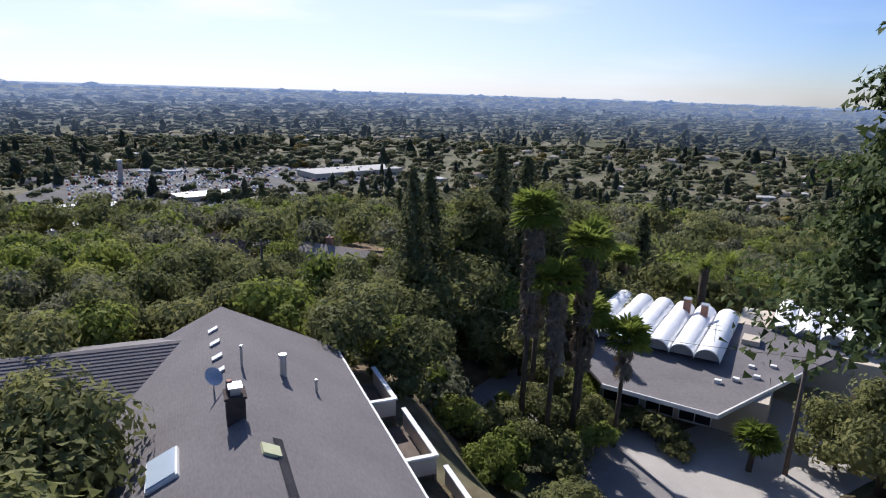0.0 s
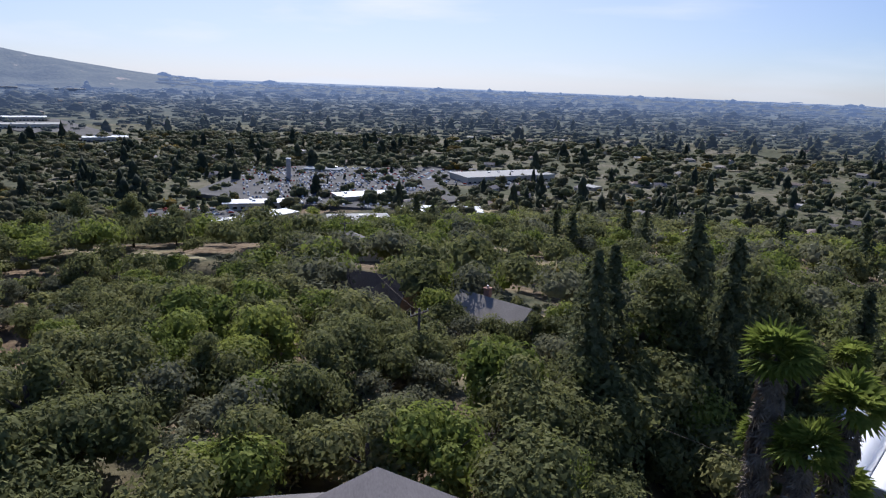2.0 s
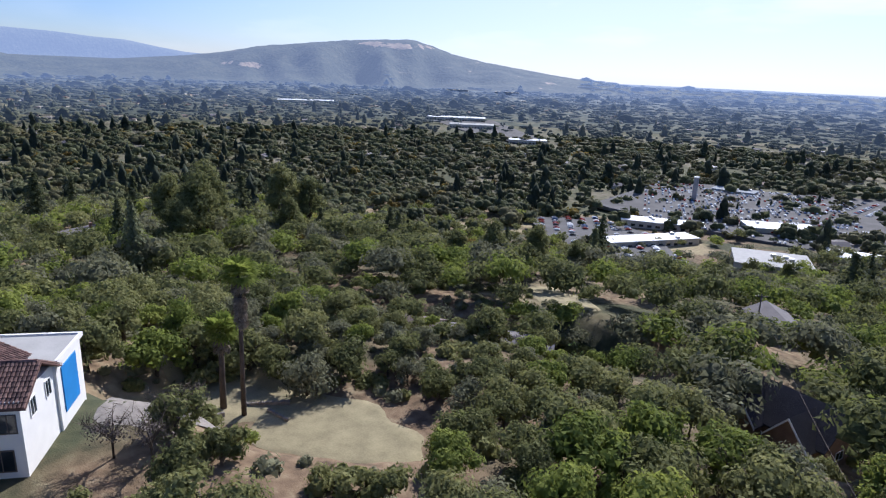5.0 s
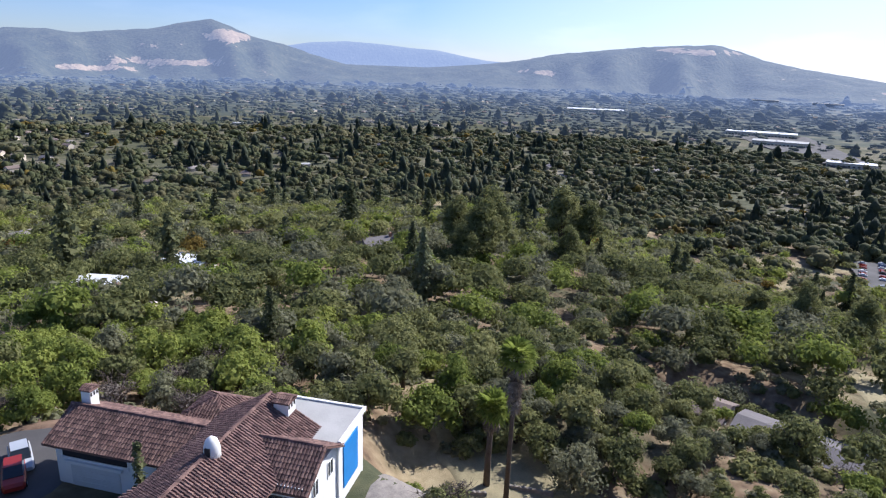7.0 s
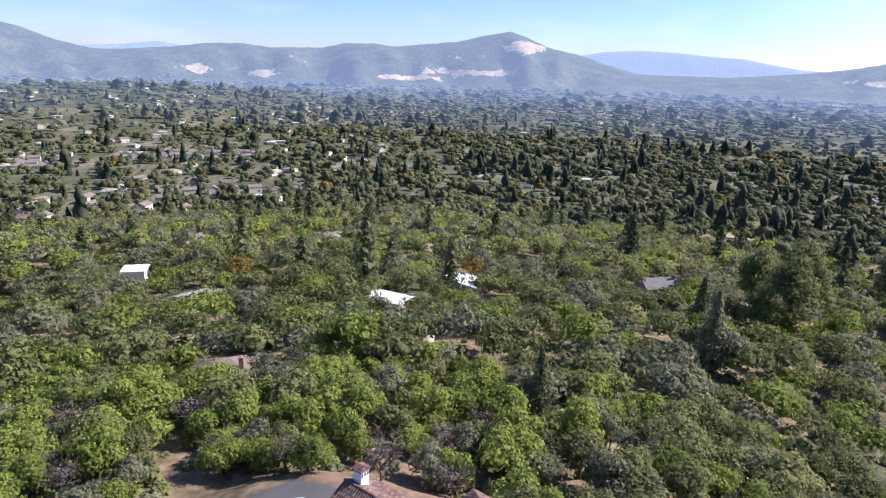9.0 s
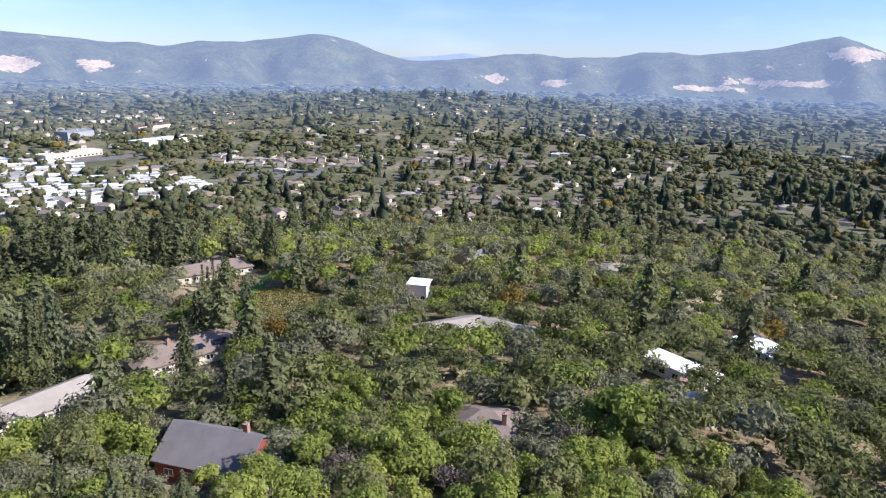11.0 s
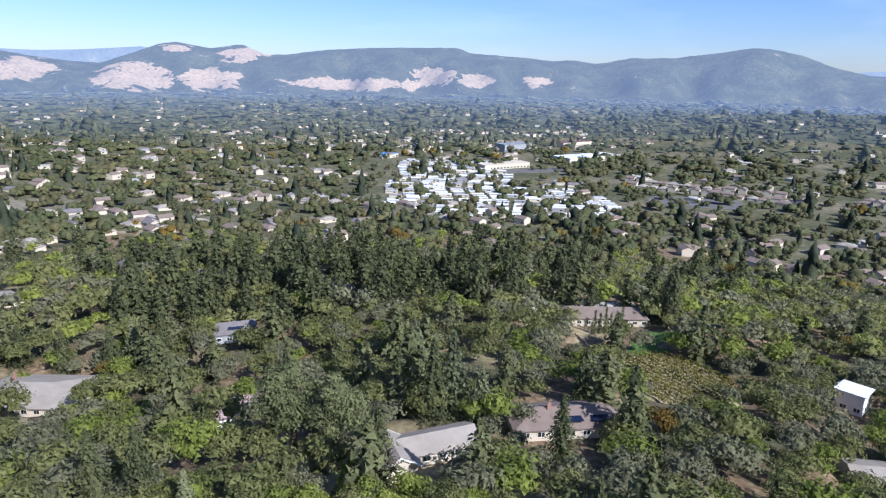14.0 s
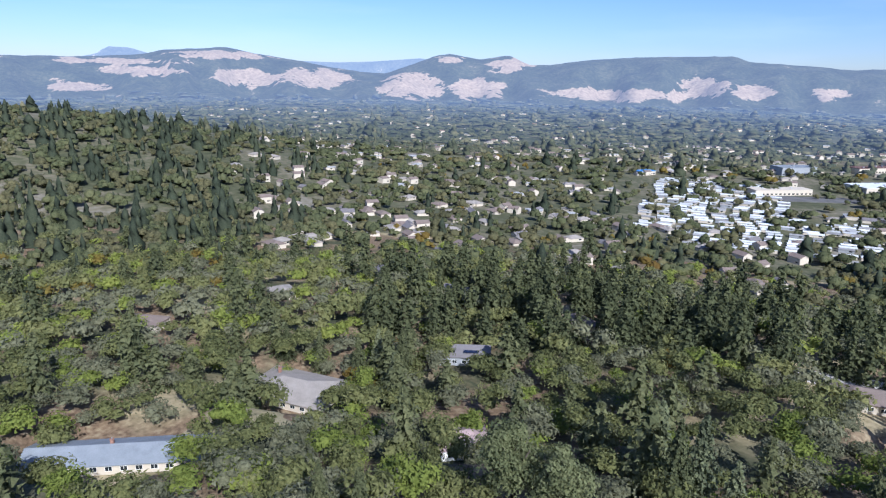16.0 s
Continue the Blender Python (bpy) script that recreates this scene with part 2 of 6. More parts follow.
def distance_mat(name, haze_glow, stops, scale):
    """Far hills and woods: the backdrop, with haze put in as blue emission that grows with distance."""
    m, n, l, b = material(name, 0.95, 0, 0.1)
    mp = n.new("ShaderNodeMapping")
    mp.inputs["Scale"].default_value = (1, 1, 3.2)
    l.new(n.new("ShaderNodeNewGeometry").outputs["Position"], mp.inputs["Vector"])
    a, c = noise_of(n, l, scale, 7, mp.outputs["Vector"]), noise_of(n, l, scale * 12, 4, mp.outputs["Vector"])
    f = maths(n, l, "ADD", maths(n, l, "MULTIPLY", a, 0.84), maths(n, l, "MULTIPLY", c, 0.16))
    l.new(ramp_of(n, l, f, stops), b.inputs["Base Color"])
    # blue emission stands in for haze, rising between 1000 and 4600 m
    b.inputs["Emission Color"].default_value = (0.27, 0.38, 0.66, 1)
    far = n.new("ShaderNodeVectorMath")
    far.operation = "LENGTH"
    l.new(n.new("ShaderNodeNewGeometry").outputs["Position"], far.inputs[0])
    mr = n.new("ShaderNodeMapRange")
    for key, v in (("From Min", 1000), ("From Max", 4600), ("To Min", 0.0), ("To Max", haze_glow)):
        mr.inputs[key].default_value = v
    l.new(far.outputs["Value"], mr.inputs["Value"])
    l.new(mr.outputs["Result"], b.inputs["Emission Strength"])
    return m


def hill_mat(name, haze_glow):
    """Wooded hillsides with tan meadows where the sheet's dry attribute says so, under haze painted as an even blue
    glow.
    """
    m, n, l, b = material(name, 0.95, 0, 0.1)
    pos = n.new("ShaderNodeNewGeometry").outputs["Position"]
    a, c, d = noise_of(n, l, 0.009, 6, pos), noise_of(n, l, 0.055, 4, pos), noise_of(n, l, 0.0022, 3, pos)
    wood = maths(n, l, "ADD", maths(n, l, "MULTIPLY", a, 0.5), maths(n, l, "MULTIPLY", c, 0.5))
    wood = ramp_of(n, l, wood, [(0.34, (0.014, 0.02, 0.012)), (0.5, (0.036, 0.043, 0.023)), (0.64, (0.075, 0.075, 0.04))])
    turf = ramp_of(n, l, c, [(0.3, (0.2, 0.145, 0.095)), (0.7, (0.36, 0.265, 0.175))])
    att = n.new("ShaderNodeAttribute")
    att.attribute_name = "dry"
    dry = maths(n, l, "ADD", att.outputs["Fac"], maths(n, l, "MULTIPLY", maths(n, l, "SUBTRACT", a, 0.5), 3.4))
    dry = maths(n, l, "ADD", dry, maths(n, l, "MULTIPLY", maths(n, l, "SUBTRACT", c, 0.5), 0.9))
    dry = maths(n, l, "ADD", dry, maths(n, l, "MULTIPLY", maths(n, l, "SUBTRACT", d, 0.5), 0.6))
    l.new(mix_of(n, l, ramp_of(n, l, dry, [(0.42, (0, 0, 0)), (0.52, (1, 1, 1))]), wood, turf), b.inputs["Base Color"])
    bump_of(n, l, b, c, 0.8, 9.0)
    # the hills emit an even blue in place of kilometres of haze
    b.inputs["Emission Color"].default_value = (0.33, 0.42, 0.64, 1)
    b.inputs["Emission Strength"].default_value = haze_glow
    return m


HILLS = hill_mat("far_hills_haze_glow", 0.32)
# stronger glow, so the range behind looks paler and hazier
FAR_RANGE = hill_mat("farthest_range_haze_glow", 0.62)
FAR_GREEN = distance_mat("far_woods_haze_glow", 0.5, [(0.3, (0.035, 0.042, 0.024)), (0.5, (0.075, 0.08, 0.042)), (0.66, (0.15, 0.135, 0.07))], 0.02)
VALLEY, vn, vl, vb = material("valley_ground", 0.95, 0, 0.15)
va, vc = noise_of(vn, vl, 0.012, 5), noise_of(vn, vl, 0.15, 4)
vf = maths(vn, vl, "ADD", maths(vn, vl, "MULTIPLY", va, 0.6), maths(vn, vl, "MULTIPLY", vc, 0.4))
vl.new(ramp_of(vn, vl, vf, [(0.3, (0.05, 0.058, 0.03)), (0.48, (0.1, 0.1, 0.055)), (0.58, (0.17, 0.15, 0.1)), (0.7, (0.25, 0.225, 0.18))]), vb.inputs["Base Color"])

# ---- the lie of the land ----
CX, CY = -35.0, 0.0
# crest of the near hills and of the range behind them: azimuth, height
CREST_AZ = [-60, 24, 32, 34, 38, 41.4, 44.3, 47, 49, 50.5, 53.5, 56.4, 60, 63.4, 66, 69, 74, 81, 83.6, 86, 88.5, 90.4, 91.7, 93.8, 96, 98.8, 101.8, 103.2, 105.6, 107.6, 112, 114.3, 117, 119.5]
CREST_UP = [34, 36, 38, 58, 92, 128, 160, 200, 252, 284, 276, 262, 232, 205, 160, 130, 96, 98, 148, 208, 244, 305, 338, 312, 270, 246, 222, 238, 236, 202, 193, 214, 203, 177]
CREST_AZ += [123, 125, 127.5, 129.3, 131.8, 133.2, 135.6, 139, 142.2, 145, 146.5, 148.8, 151, 155.3, 156.6, 161, 165, 168, 171, 172.6, 174.5, 177, 179.4, 180.8, 182.4, 185, 187, 190, 193, 195, 198.2, 199.5, 202.4, 204.5, 208, 214, 230, 300]
CREST_UP += [155, 150, 195, 251, 293, 300, 268, 236, 233, 193, 215, 208, 226, 245, 278, 275, 264, 246, 212, 210, 270, 240, 272, 255, 208, 140, 148, 177, 220, 238, 282, 269, 255, 221, 203, 197, 120, 34]
RANGE_AZ = [-60, 62, 65, 69, 71, 73.2, 75.5, 78, 81, 84, 86, 88, 92, 112, 116, 118.3, 120.2, 123, 125.3, 128, 134, 174, 179, 182, 186, 189, 192, 194, 200, 202.5, 203.9, 205, 206.6, 207.4, 209, 300]
RANGE_UP = [30, 60, 134, 154, 180, 215, 225, 244, 256, 239, 209, 182, 60, 60, 168, 187, 218, 189, 178, 148, 60, 60, 216, 251, 222, 210, 214, 195, 195, 222, 244, 273, 276, 227, 200, 30]
# tan meadows on the hills: azimuth, rise in degrees as seen from the hilltop, half widths of both
MEADOWS = [(182.4, -1.1, 2.5, 1.0), (177.1, -1.2, 2.3, 0.85), (165, -1.35, 6.0, 0.45), (158.5, -0.45, 1.7, 0.6), (150, -0.87, 1.5, 0.45), (198.1, 1.16, 3.5, 0.3), (196.1, -0.63, 2.3, 0.7), (190.8, -0.5, 2.7, 0.75), (204, -0.24, 2.7, 0.35), (208.6, -1.4, 2.2, 0.35),
           (174.4, 0.85, 1.7, 0.55), (179.3, 1.2, 1.3, 0.3), (155, -0.85, 1.6, 0.5), (94.2, -0.6, 4.4, 0.24), (100.5, -1.2, 2.3, 0.22), (90.8, 1.55, 1.6, 0.4), (117.6, -1.05, 0.6, 0.4), (112.8, -1.24, 1.0, 0.3), (64.2, -0.3, 1.8, 0.22), (52, 1.75, 2.6, 0.2), (206, 0.5, 4, 0.22)]
R_OF = [0, 40, 70, 95, 120, 170, 220, 300, 420, 560, 700]
Z_OF = [83, 81, 74.5, 70, 65, 57, 51, 41, 18, 3, 0]
# levelled building sites: x, y, radius, height
PADS = [(-8, 25, 12, 79.5), (22, 50, 13, 72), (10, 48, 7, 72), (14, 38, 8, 72), (-72, 12, 11, 82), (-66, 22, 10, 82), (-79, 1, 6, 82), (-79, 44, 7, 72.5), (-66, 55, 10, 72),
        (-71, 111, 9, 58.3), (-14, 88, 9, 70), (-38, 106, 10, 64.2), (-100, 93, 9, 61), (-86, 102, 9, 60.5)]
PADS2 = [(-96, -62, 9, 67), (-127, -31, 9, 67), (-180, -10, 9, 63), (-184, -64, 14, 57), (-218, -104, 9, 49), (-188, -186, 22, 49), (-183, -138, 24, 49), (-62, -222, 11, 45), (-59, -163, 10, 47.5),
         (-8, -195, 16, 45), (-126, -110, 13, 61), (-90, -108, 12, 63), (24, -150, 18, 52)]


def vnoise(x, y, s, seed=0.0):
    """A cheap smooth wave noise in -1..1 on arrays."""
    a = np.sin(x * s + 1.7 * np.sin(y * s * 0.83 + seed) + seed * 3.1) * np.cos(y * s * 1.13 - 1.3 * np.sin(x * s * 0.71 - seed))
    b = np.sin(x * s * 2.3 - y * s * 1.9 + seed * 5.7) * np.cos(y * s * 2.7 + x * s * 0.9)
    return 0.65 * a + 0.35 * b


def ground(x, y):
    x, y = np.asarray(x, float), np.asarray(y, float)
    dx, dy = x - CX, y - CY
    r = np.hypot(dx, dy)
    az = (np.degrees(np.arctan2(-dx, dy)) + 60) % 360 - 60
    z = np.interp(r, R_OF, Z_OF)
    z = z + 2.2 * vnoise(x, y, 0.035) * np.clip(r / 60, 0, 1) * np.clip(1.5 - r / 500, 0, 1)
    z = z - 9 * np.exp(-((x + 45) ** 2 + (y + 185) ** 2) / 70 ** 2) + 4 * np.exp(-((x + 185) ** 2 + (y + 185) ** 2) / 60 ** 2)
    # the slope towards the shops falls faster
    z = z * (1 - 0.97 * np.exp(-((az - 30) / 24) ** 2) * np.clip((r - 190) / 170, 0, 1) * (r < 720))
    # wooded ridge beyond the town, and low rises in the valley
    z = z + 88 * np.exp(-((x - 560) ** 2 + (y + 800) ** 2) / 420 ** 2) + 45 * np.exp(-((x + 1500) ** 2 + (y + 1000) ** 2) / 480 ** 2)
    z = z + np.clip((r - 900) / 1500, 0, 1) * 6 * (1 + vnoise(x, y, 0.004, 2))
    top, back = np.interp(az, CREST_AZ, CREST_UP), np.interp(az, RANGE_AZ, RANGE_UP)
    hilly = np.clip((top - 60) / 110, 0, 1)
    # spurs run out into the valley between the draws
    toe = 150 * np.sin(0.62 * az + 1.6 * np.sin(0.23 * az) + r * 0.0012) + 70 * np.sin(1.7 * az + 1.1 * np.sin(0.5 * az) - r * 0.003)
    s = np.clip((r - 3420 - toe * hilly * np.clip((4400 - r) / 700, 0, 1)) / (4400 - 3420), 0, 1)
    s = s * s * (3 - 2 * s)
    flank = np.sin(math.pi * s) * hilly
    z = z * (1 - s) + top * s + flank * (20 * vnoise(x, y, 0.0065, 1) + 12 * vnoise(x, y, 0.017, 4) + 5 * vnoise(x, y, 0.05, 6)) + 4 * hilly * s * vnoise(x, y, 0.03, 8)
    drop = np.clip((r - 4415) / 190, 0, 1)
    rise = np.clip((r - 4590) / 270, 0, 1)
    z = np.where(r > 4415, np.maximum(z * (1 - 0.5 * drop * hilly), back * rise * rise * (3 - 2 * rise)), z)
    for px, py, pr, pz in PADS + PADS2:
        d = np.hypot(x - px, y - py)
        w = np.clip(1 - (d - pr) / 9, 0, 1)
        z = z * (1 - w * w * (3 - 2 * w)) + pz * w * w * (3 - 2 * w)
    return z


def g(x, y):
    return float(ground(x, y))


# ---- mesh building ----
class Shape:
    def __init__(self):
        self.v, self.f = [], []

    def add(self, verts, faces):
        o = len(self.v)
        self.v += [tuple(p) for p in verts]
        self.f += [tuple(o + i for i in q) for q in faces]
        return self

    def box(self, x0, y0, z0, x1, y1, z1):
        return self.add([(x0, y0, z0), (x1, y0, z0), (x1, y1, z0), (x0, y1, z0), (x0, y0, z1), (x1, y0, z1), (x1, y1, z1), (x0, y1, z1)],
                        [(3, 2, 1, 0), (4, 5, 6, 7), (0, 1, 5, 4), (1, 2, 6, 5), (2, 3, 7, 6), (3, 0, 4, 7)])

    def tube(self, path, radii, n=7):
        """A round limb along points, one radius at each."""
        o = len(self.v)
        for i, p in enumerate(path):
            a = Vector(path[min(i + 1, len(path) - 1)]) - Vector(path[max(i - 1, 0)])
            q = a.to_track_quat("Z", "Y")
            for k in range(n):
                w = 2 * math.pi * k / n
                self.v.append(tuple(Vector(p) + q @ Vector((math.cos(w) * radii[i], math.sin(w) * radii[i], 0))))
        for i in range(len(path) - 1):
            for k in range(n):
                a, b = o + i * n + k, o + i * n + (k + 1) % n
                self.f.append((a, b, b + n, a + n))
        self.f.append(tuple(o + (len(path) - 1) * n + k for k in range(n)))
        self.f.append(tuple(o + n - 1 - k for k in range(n)))
        return self

    def slab(self, corners, thick):
        """A flat plate: corners of its top going round, thickness straight down."""
        n = len(corners)
        low = [(x, y, z - thick) for x, y, z in corners]
        return self.add(list(corners) + low, [tuple(range(n)), tuple(range(2 * n - 1, n - 1, -1))] + [(i + n, (i + 1) % n + n, (i + 1) % n, i) for i in range(n)])


def mesh_of(name, shape, mat, smooth=False):
    me = bpy.data.meshes.new(name)
    me.from_pydata(shape.v, [], shape.f)
    for m in (mat if isinstance(mat, (list, tuple)) else [mat]):
        me.materials.append(m)
    if smooth:
        me.polygons.foreach_set("use_smooth", [True] * len(me.polygons))
    me.update()
    return me


def part(name, shape, mat, parent=None, label="", smooth=False, kind=""):
    ob = new(name, mesh_of(name, shape, mat, smooth))
    if parent is not None:
        ob.parent = parent
    return tagged(ob, label, kind=kind)


def quads_mesh(name, v, f, mat, smooth=False):
    """A big mesh from arrays of vertices and of equal-sided faces."""
    me = bpy.data.meshes.new(name)
    k = f.shape[1]
    me.vertices.add(len(v))
    me.vertices.foreach_set("co", np.ascontiguousarray(v, dtype=np.float32).ravel())
    me.loops.add(f.size)
    me.loops.foreach_set("vertex_index", np.ascontiguousarray(f, dtype=np.int32).ravel())
    me.polygons.add(len(f))
    me.polygons.foreach_set("loop_start", np.arange(0, f.size, k, dtype=np.int32))
    for m in (mat if isinstance(mat, (list, tuple)) else [mat]):
        me.materials.append(m)
    if smooth:
        me.polygons.foreach_set("use_smooth", [True] * len(f))
    me.update(calc_edges=True)
    me.validate()
    return me


# ---- ground sheet ----
rings = np.concatenate([[0.01], np.arange(1.5, 140, 3.0), np.geomspace(141, 2850, 105), np.linspace(2880, 4880, 62)])
ang = np.radians(np.concatenate([np.linspace(-50, 224, 640, endpoint=False), np.linspace(224, 310, 30, endpoint=False)]))
NA = len(ang)
gx = CX - rings[:, None] * np.sin(ang)[None, :]
gy = CY + rings[:, None] * np.cos(ang)[None, :]
gz = ground(gx, gy)
gv = np.stack([gx, gy, gz], -1).reshape(-1, 3)
ii, jj = np.meshgrid(np.arange(len(rings) - 1), np.arange(NA), indexing="ij")
jn = (jj + 1) % NA
gf = np.stack([ii * NA + jj, ii * NA + jn, (ii + 1) * NA + jn, (ii + 1) * NA + jj], -1).reshape(-1, 4)[:, ::-1]
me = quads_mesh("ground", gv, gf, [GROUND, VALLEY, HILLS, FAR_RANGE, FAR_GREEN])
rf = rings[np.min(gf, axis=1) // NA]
# rings beyond 1350 m take the materials with haze painted as emission
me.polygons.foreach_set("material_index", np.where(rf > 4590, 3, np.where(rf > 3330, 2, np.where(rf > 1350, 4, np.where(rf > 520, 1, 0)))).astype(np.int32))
me.polygons.foreach_set("use_smooth", [True] * len(me.polygons))
az_ = np.degrees(ang)[None, :] + 0 * gz
el_ = np.degrees(np.arctan2(gz - np.interp(az_, [0, 45, 80, 100, 140, 180], [100, 107, 116, 124, 136, 143]), rings[:, None]))
dry = np.full(gz.shape, -0.32)
for ma, mel, mw, mh in MEADOWS:
    dry = np.maximum(dry, 1.15 - ((az_ - ma) / mw / 1.25) ** 2 - ((el_ - mel) / mh / 1.25) ** 2)
me.attributes.new("dry", "FLOAT", "POINT").data.foreach_set("value", dry.ravel().astype(np.float32))
tagged(new("ground", me), "dry grassy hill falling to a wooded valley ringed by hills", "ground", kind="structure")


# ---- trees ----
rng = np.random.default_rng(7)


def unit(n, gen):
    d = gen.normal(size=(n, 3))
    return d / np.linalg.norm(d, axis=1, keepdims=True)


ICO0_V = np.array([(0, 0, 1), *[(0.894 * math.cos(k * 1.2566), 0.894 * math.sin(k * 1.2566), 0.447) for k in range(5)], *[(0.894 * math.cos(k * 1.2566 + 0.628), 0.894 * math.sin(k * 1.2566 + 0.628), -0.447) for k in range(5)], (0, 0, -1)])
ICO0_F = np.array([(0, 1 + k, 1 + (k + 1) % 5) for k in range(5)] + [(1 + k, 6 + k, 1 + (k + 1) % 5) for k in range(5)] + [(6 + k, 6 + (k + 1) % 5, 1 + (k + 1) % 5) for k in range(5)] + [(11, 6 + (k + 1) % 5, 6 + k) for k in range(5)])


def leaf_quads(centre, facing, size, gen, stretch=1.0):
    """Small bent leaf sprays as quads about given centres."""
    n = len(centre)
    a = np.cross(facing, unit(n, gen))
    a /= np.linalg.norm(a, axis=1, keepdims=True) + 1e-6
    b = np.cross(facing, a)
    s = size * gen.uniform(0.6, 1.3, (n, 1))
    v = np.stack([centre - a * s * 0.75, centre + a * s * 0.45 + b * s * 0.36 * stretch, centre + a * s * 0.45 - b * s * 0.36 * stretch], 1).reshape(-1, 3)
    return v, np.arange(3 * n).reshape(-1, 3)


def joined(chunks):
    """Meshes as triangles: a list of (verts, faces) to one."""
    vs, fs, o = [], [], 0
    for v, f in chunks:
        if f.shape[1] == 4:
            f = np.concatenate([f[:, [0, 1, 2]], f[:, [0, 2, 3]]])
        vs.append(v)
        fs.append(f + o)
        o += len(v)
    return np.concatenate(vs), np.concatenate(fs)


def broad_crown(seed, radius, height, base, clumps, leaves, size, core=0.72, flat=1.0):
    """An uneven dome of leafy clumps with gaps between them; quads only."""
    gen = np.random.default_rng(seed)
    cents, rad = [], []
    lean = gen.uniform(-0.15, 0.15, 2)
    for i in range(clumps):
        d = unit(1, gen)[0]
        d[2] = abs(d[2]) * 0.9 - 0.12
        k = gen.uniform(0.35, 0.8)
        cents.append((d[0] * radius * k + lean[0] * radius, d[1] * radius * k + lean[1] * radius, base + (0.25 + max(d[2], -0.1) * k) * height * 0.95))
        rad.append(radius * gen.uniform(0.24, 0.46))
    chunks = []
    for c, r in zip(np.array(cents), rad):
        d = unit(leaves, gen)
        d[:, 2] = np.where(d[:, 2] < -0.35, -d[:, 2], d[:, 2])
        p = c + d * (r * gen.uniform(0.68, 1.32, (leaves, 1))) * (1, 1, 0.84 * flat)
        chunks.append(leaf_quads(p, d + 0.5 * unit(leaves, gen), size, gen))
        if core:
            chunks.append((c + ICO0_V * (r * core * gen.uniform(0.8, 1.2, (12, 1))) * (1, 1, 0.8 * flat), ICO0_F))
    return joined(chunks)


def conifer_crown(seed, height, radius, base, levels, per, sprays, size, droop=0.3, ragged=0.25, taper=0.85):
    """Whorls of drooping boughs, each a spine of needle sprays, narrowing to the tip."""
    gen = np.random.default_rng(seed)
    cs, fs = [], []
    for i in range(levels):
        k = i / (levels - 1)
        z = base + (height - base) * k
        r = radius * (1 - k) ** taper * gen.uniform(1 - ragged, 1 + ragged) + 0.25
        n = max(4, int(per * (1 - 0.5 * k)))
        for j in range(n):
            w = 2 * math.pi * (j + gen.uniform(-0.3, 0.3)) / n + i * 0.7
            out = np.array([math.cos(w), math.sin(w), 0])
            rr = r * gen.uniform(0.7, 1.1)
            for s in range(sprays):
                u = (s + 0.6) / sprays
                p = out * rr * u + np.array([0, 0, z - droop * rr * u * u + gen.uniform(-0.15, 0.15) * size])
                wide = max(0.35 * size, 0.17 * rr * u)
                p += gen.uniform(-1, 1, 3) * (wide, wide, 0.4 * wide)
                cs.append(p)
                fs.append(np.array([out[0] * 0.6, out[1] * 0.6, 0.5]) + 0.7 * unit(1, gen)[0])
    v, f = leaf_quads(np.array(cs), np.array(fs), size * 1.15, gen, 1.2)
    col = (ICO0_V * (radius * 0.3, radius * 0.3, (height - base) * 0.4) + (0, 0, base + (height - base) * 0.42), ICO0_F)
    col[0][:, :2] *= np.clip((height - col[0][:, 2:3]) / (height - base), 0.05, 1)
    return joined([(v, f), col])


def trunk_shape(seed, height, r0, limbs=4, spread=2.0, crown_base=2.0):
    gen = np.random.default_rng(seed + 99)
    s = Shape()
    s.tube([(0, 0, -0.6), (gen.uniform(-.2, .2), gen.uniform(-.2, .2), height * 0.35), (gen.uniform(-.4, .4), gen.uniform(-.4, .4), height * 0.75)], [r0 * 1.25, r0, r0 * 0.45], 7)
    for i in range(limbs):
        w = 2 * math.pi * i / limbs + gen.uniform(-0.5, 0.5)
        z = crown_base * gen.uniform(0.7, 1.2)
        s.tube([(0, 0, z), (math.cos(w) * spread * 0.5, math.sin(w) * spread * 0.5, z + (height - z) * 0.35), (math.cos(w) * spread, math.sin(w) * spread, z + (height - z) * 0.62)],
               [r0 * 0.55, r0 * 0.35, r0 * 0.12], 5)
    return s


def bare_shape(seed, height, spread, forks=9):
    """Leafless tree: trunk, limbs and many thin twigs."""
    gen = np.random.default_rng(seed)
    s = Shape()
    s.tube([(0, 0, -0.5), (0.1, 0, height * 0.3), (0.1, 0.2, height * 0.6)], [0.16, 0.13, 0.07], 6)
    for i in range(forks):
        w = gen.uniform(0, 6.28)
        z = height * gen.uniform(0.2, 0.5)
        e = np.array([math.cos(w) * spread * gen.uniform(0.5, 1), math.sin(w) * spread * gen.uniform(0.5, 1), z + height * gen.uniform(0.25, 0.5)])
        m = np.array([e[0] * 0.5, e[1] * 0.5, (z + e[2]) / 2 + 0.2])
        s.tube([(0.1, 0.1, z), tuple(m), tuple(e)], [0.075, 0.05, 0.02], 4)
        for k in range(9):
            b = m + (e - m) * gen.uniform(0, 1)
            t = b + unit(1, gen)[0] * (1, 1, 0.6) * gen.uniform(0.5, 1.4) + (0, 0, 0.4)
            s.tube([tuple(b), tuple(t)], [0.03, 0.012], 3)
    return s


TREES = {}


def tree_kind(key, name, label, crown, crown_mat, trunk, bark=None):
    """One tree of the kind, kept as the pattern for its copies."""
    t = new(name)
    tagged(t, label, "tree", name + "s on the hill")
    part("trunk", trunk, bark or BARK, t, smooth=True)
    v, f = crown
    ob = new("crown", quads_mesh("crown", v, f, crown_mat))
    ob.parent = t
    TREES[key] = [t, False]


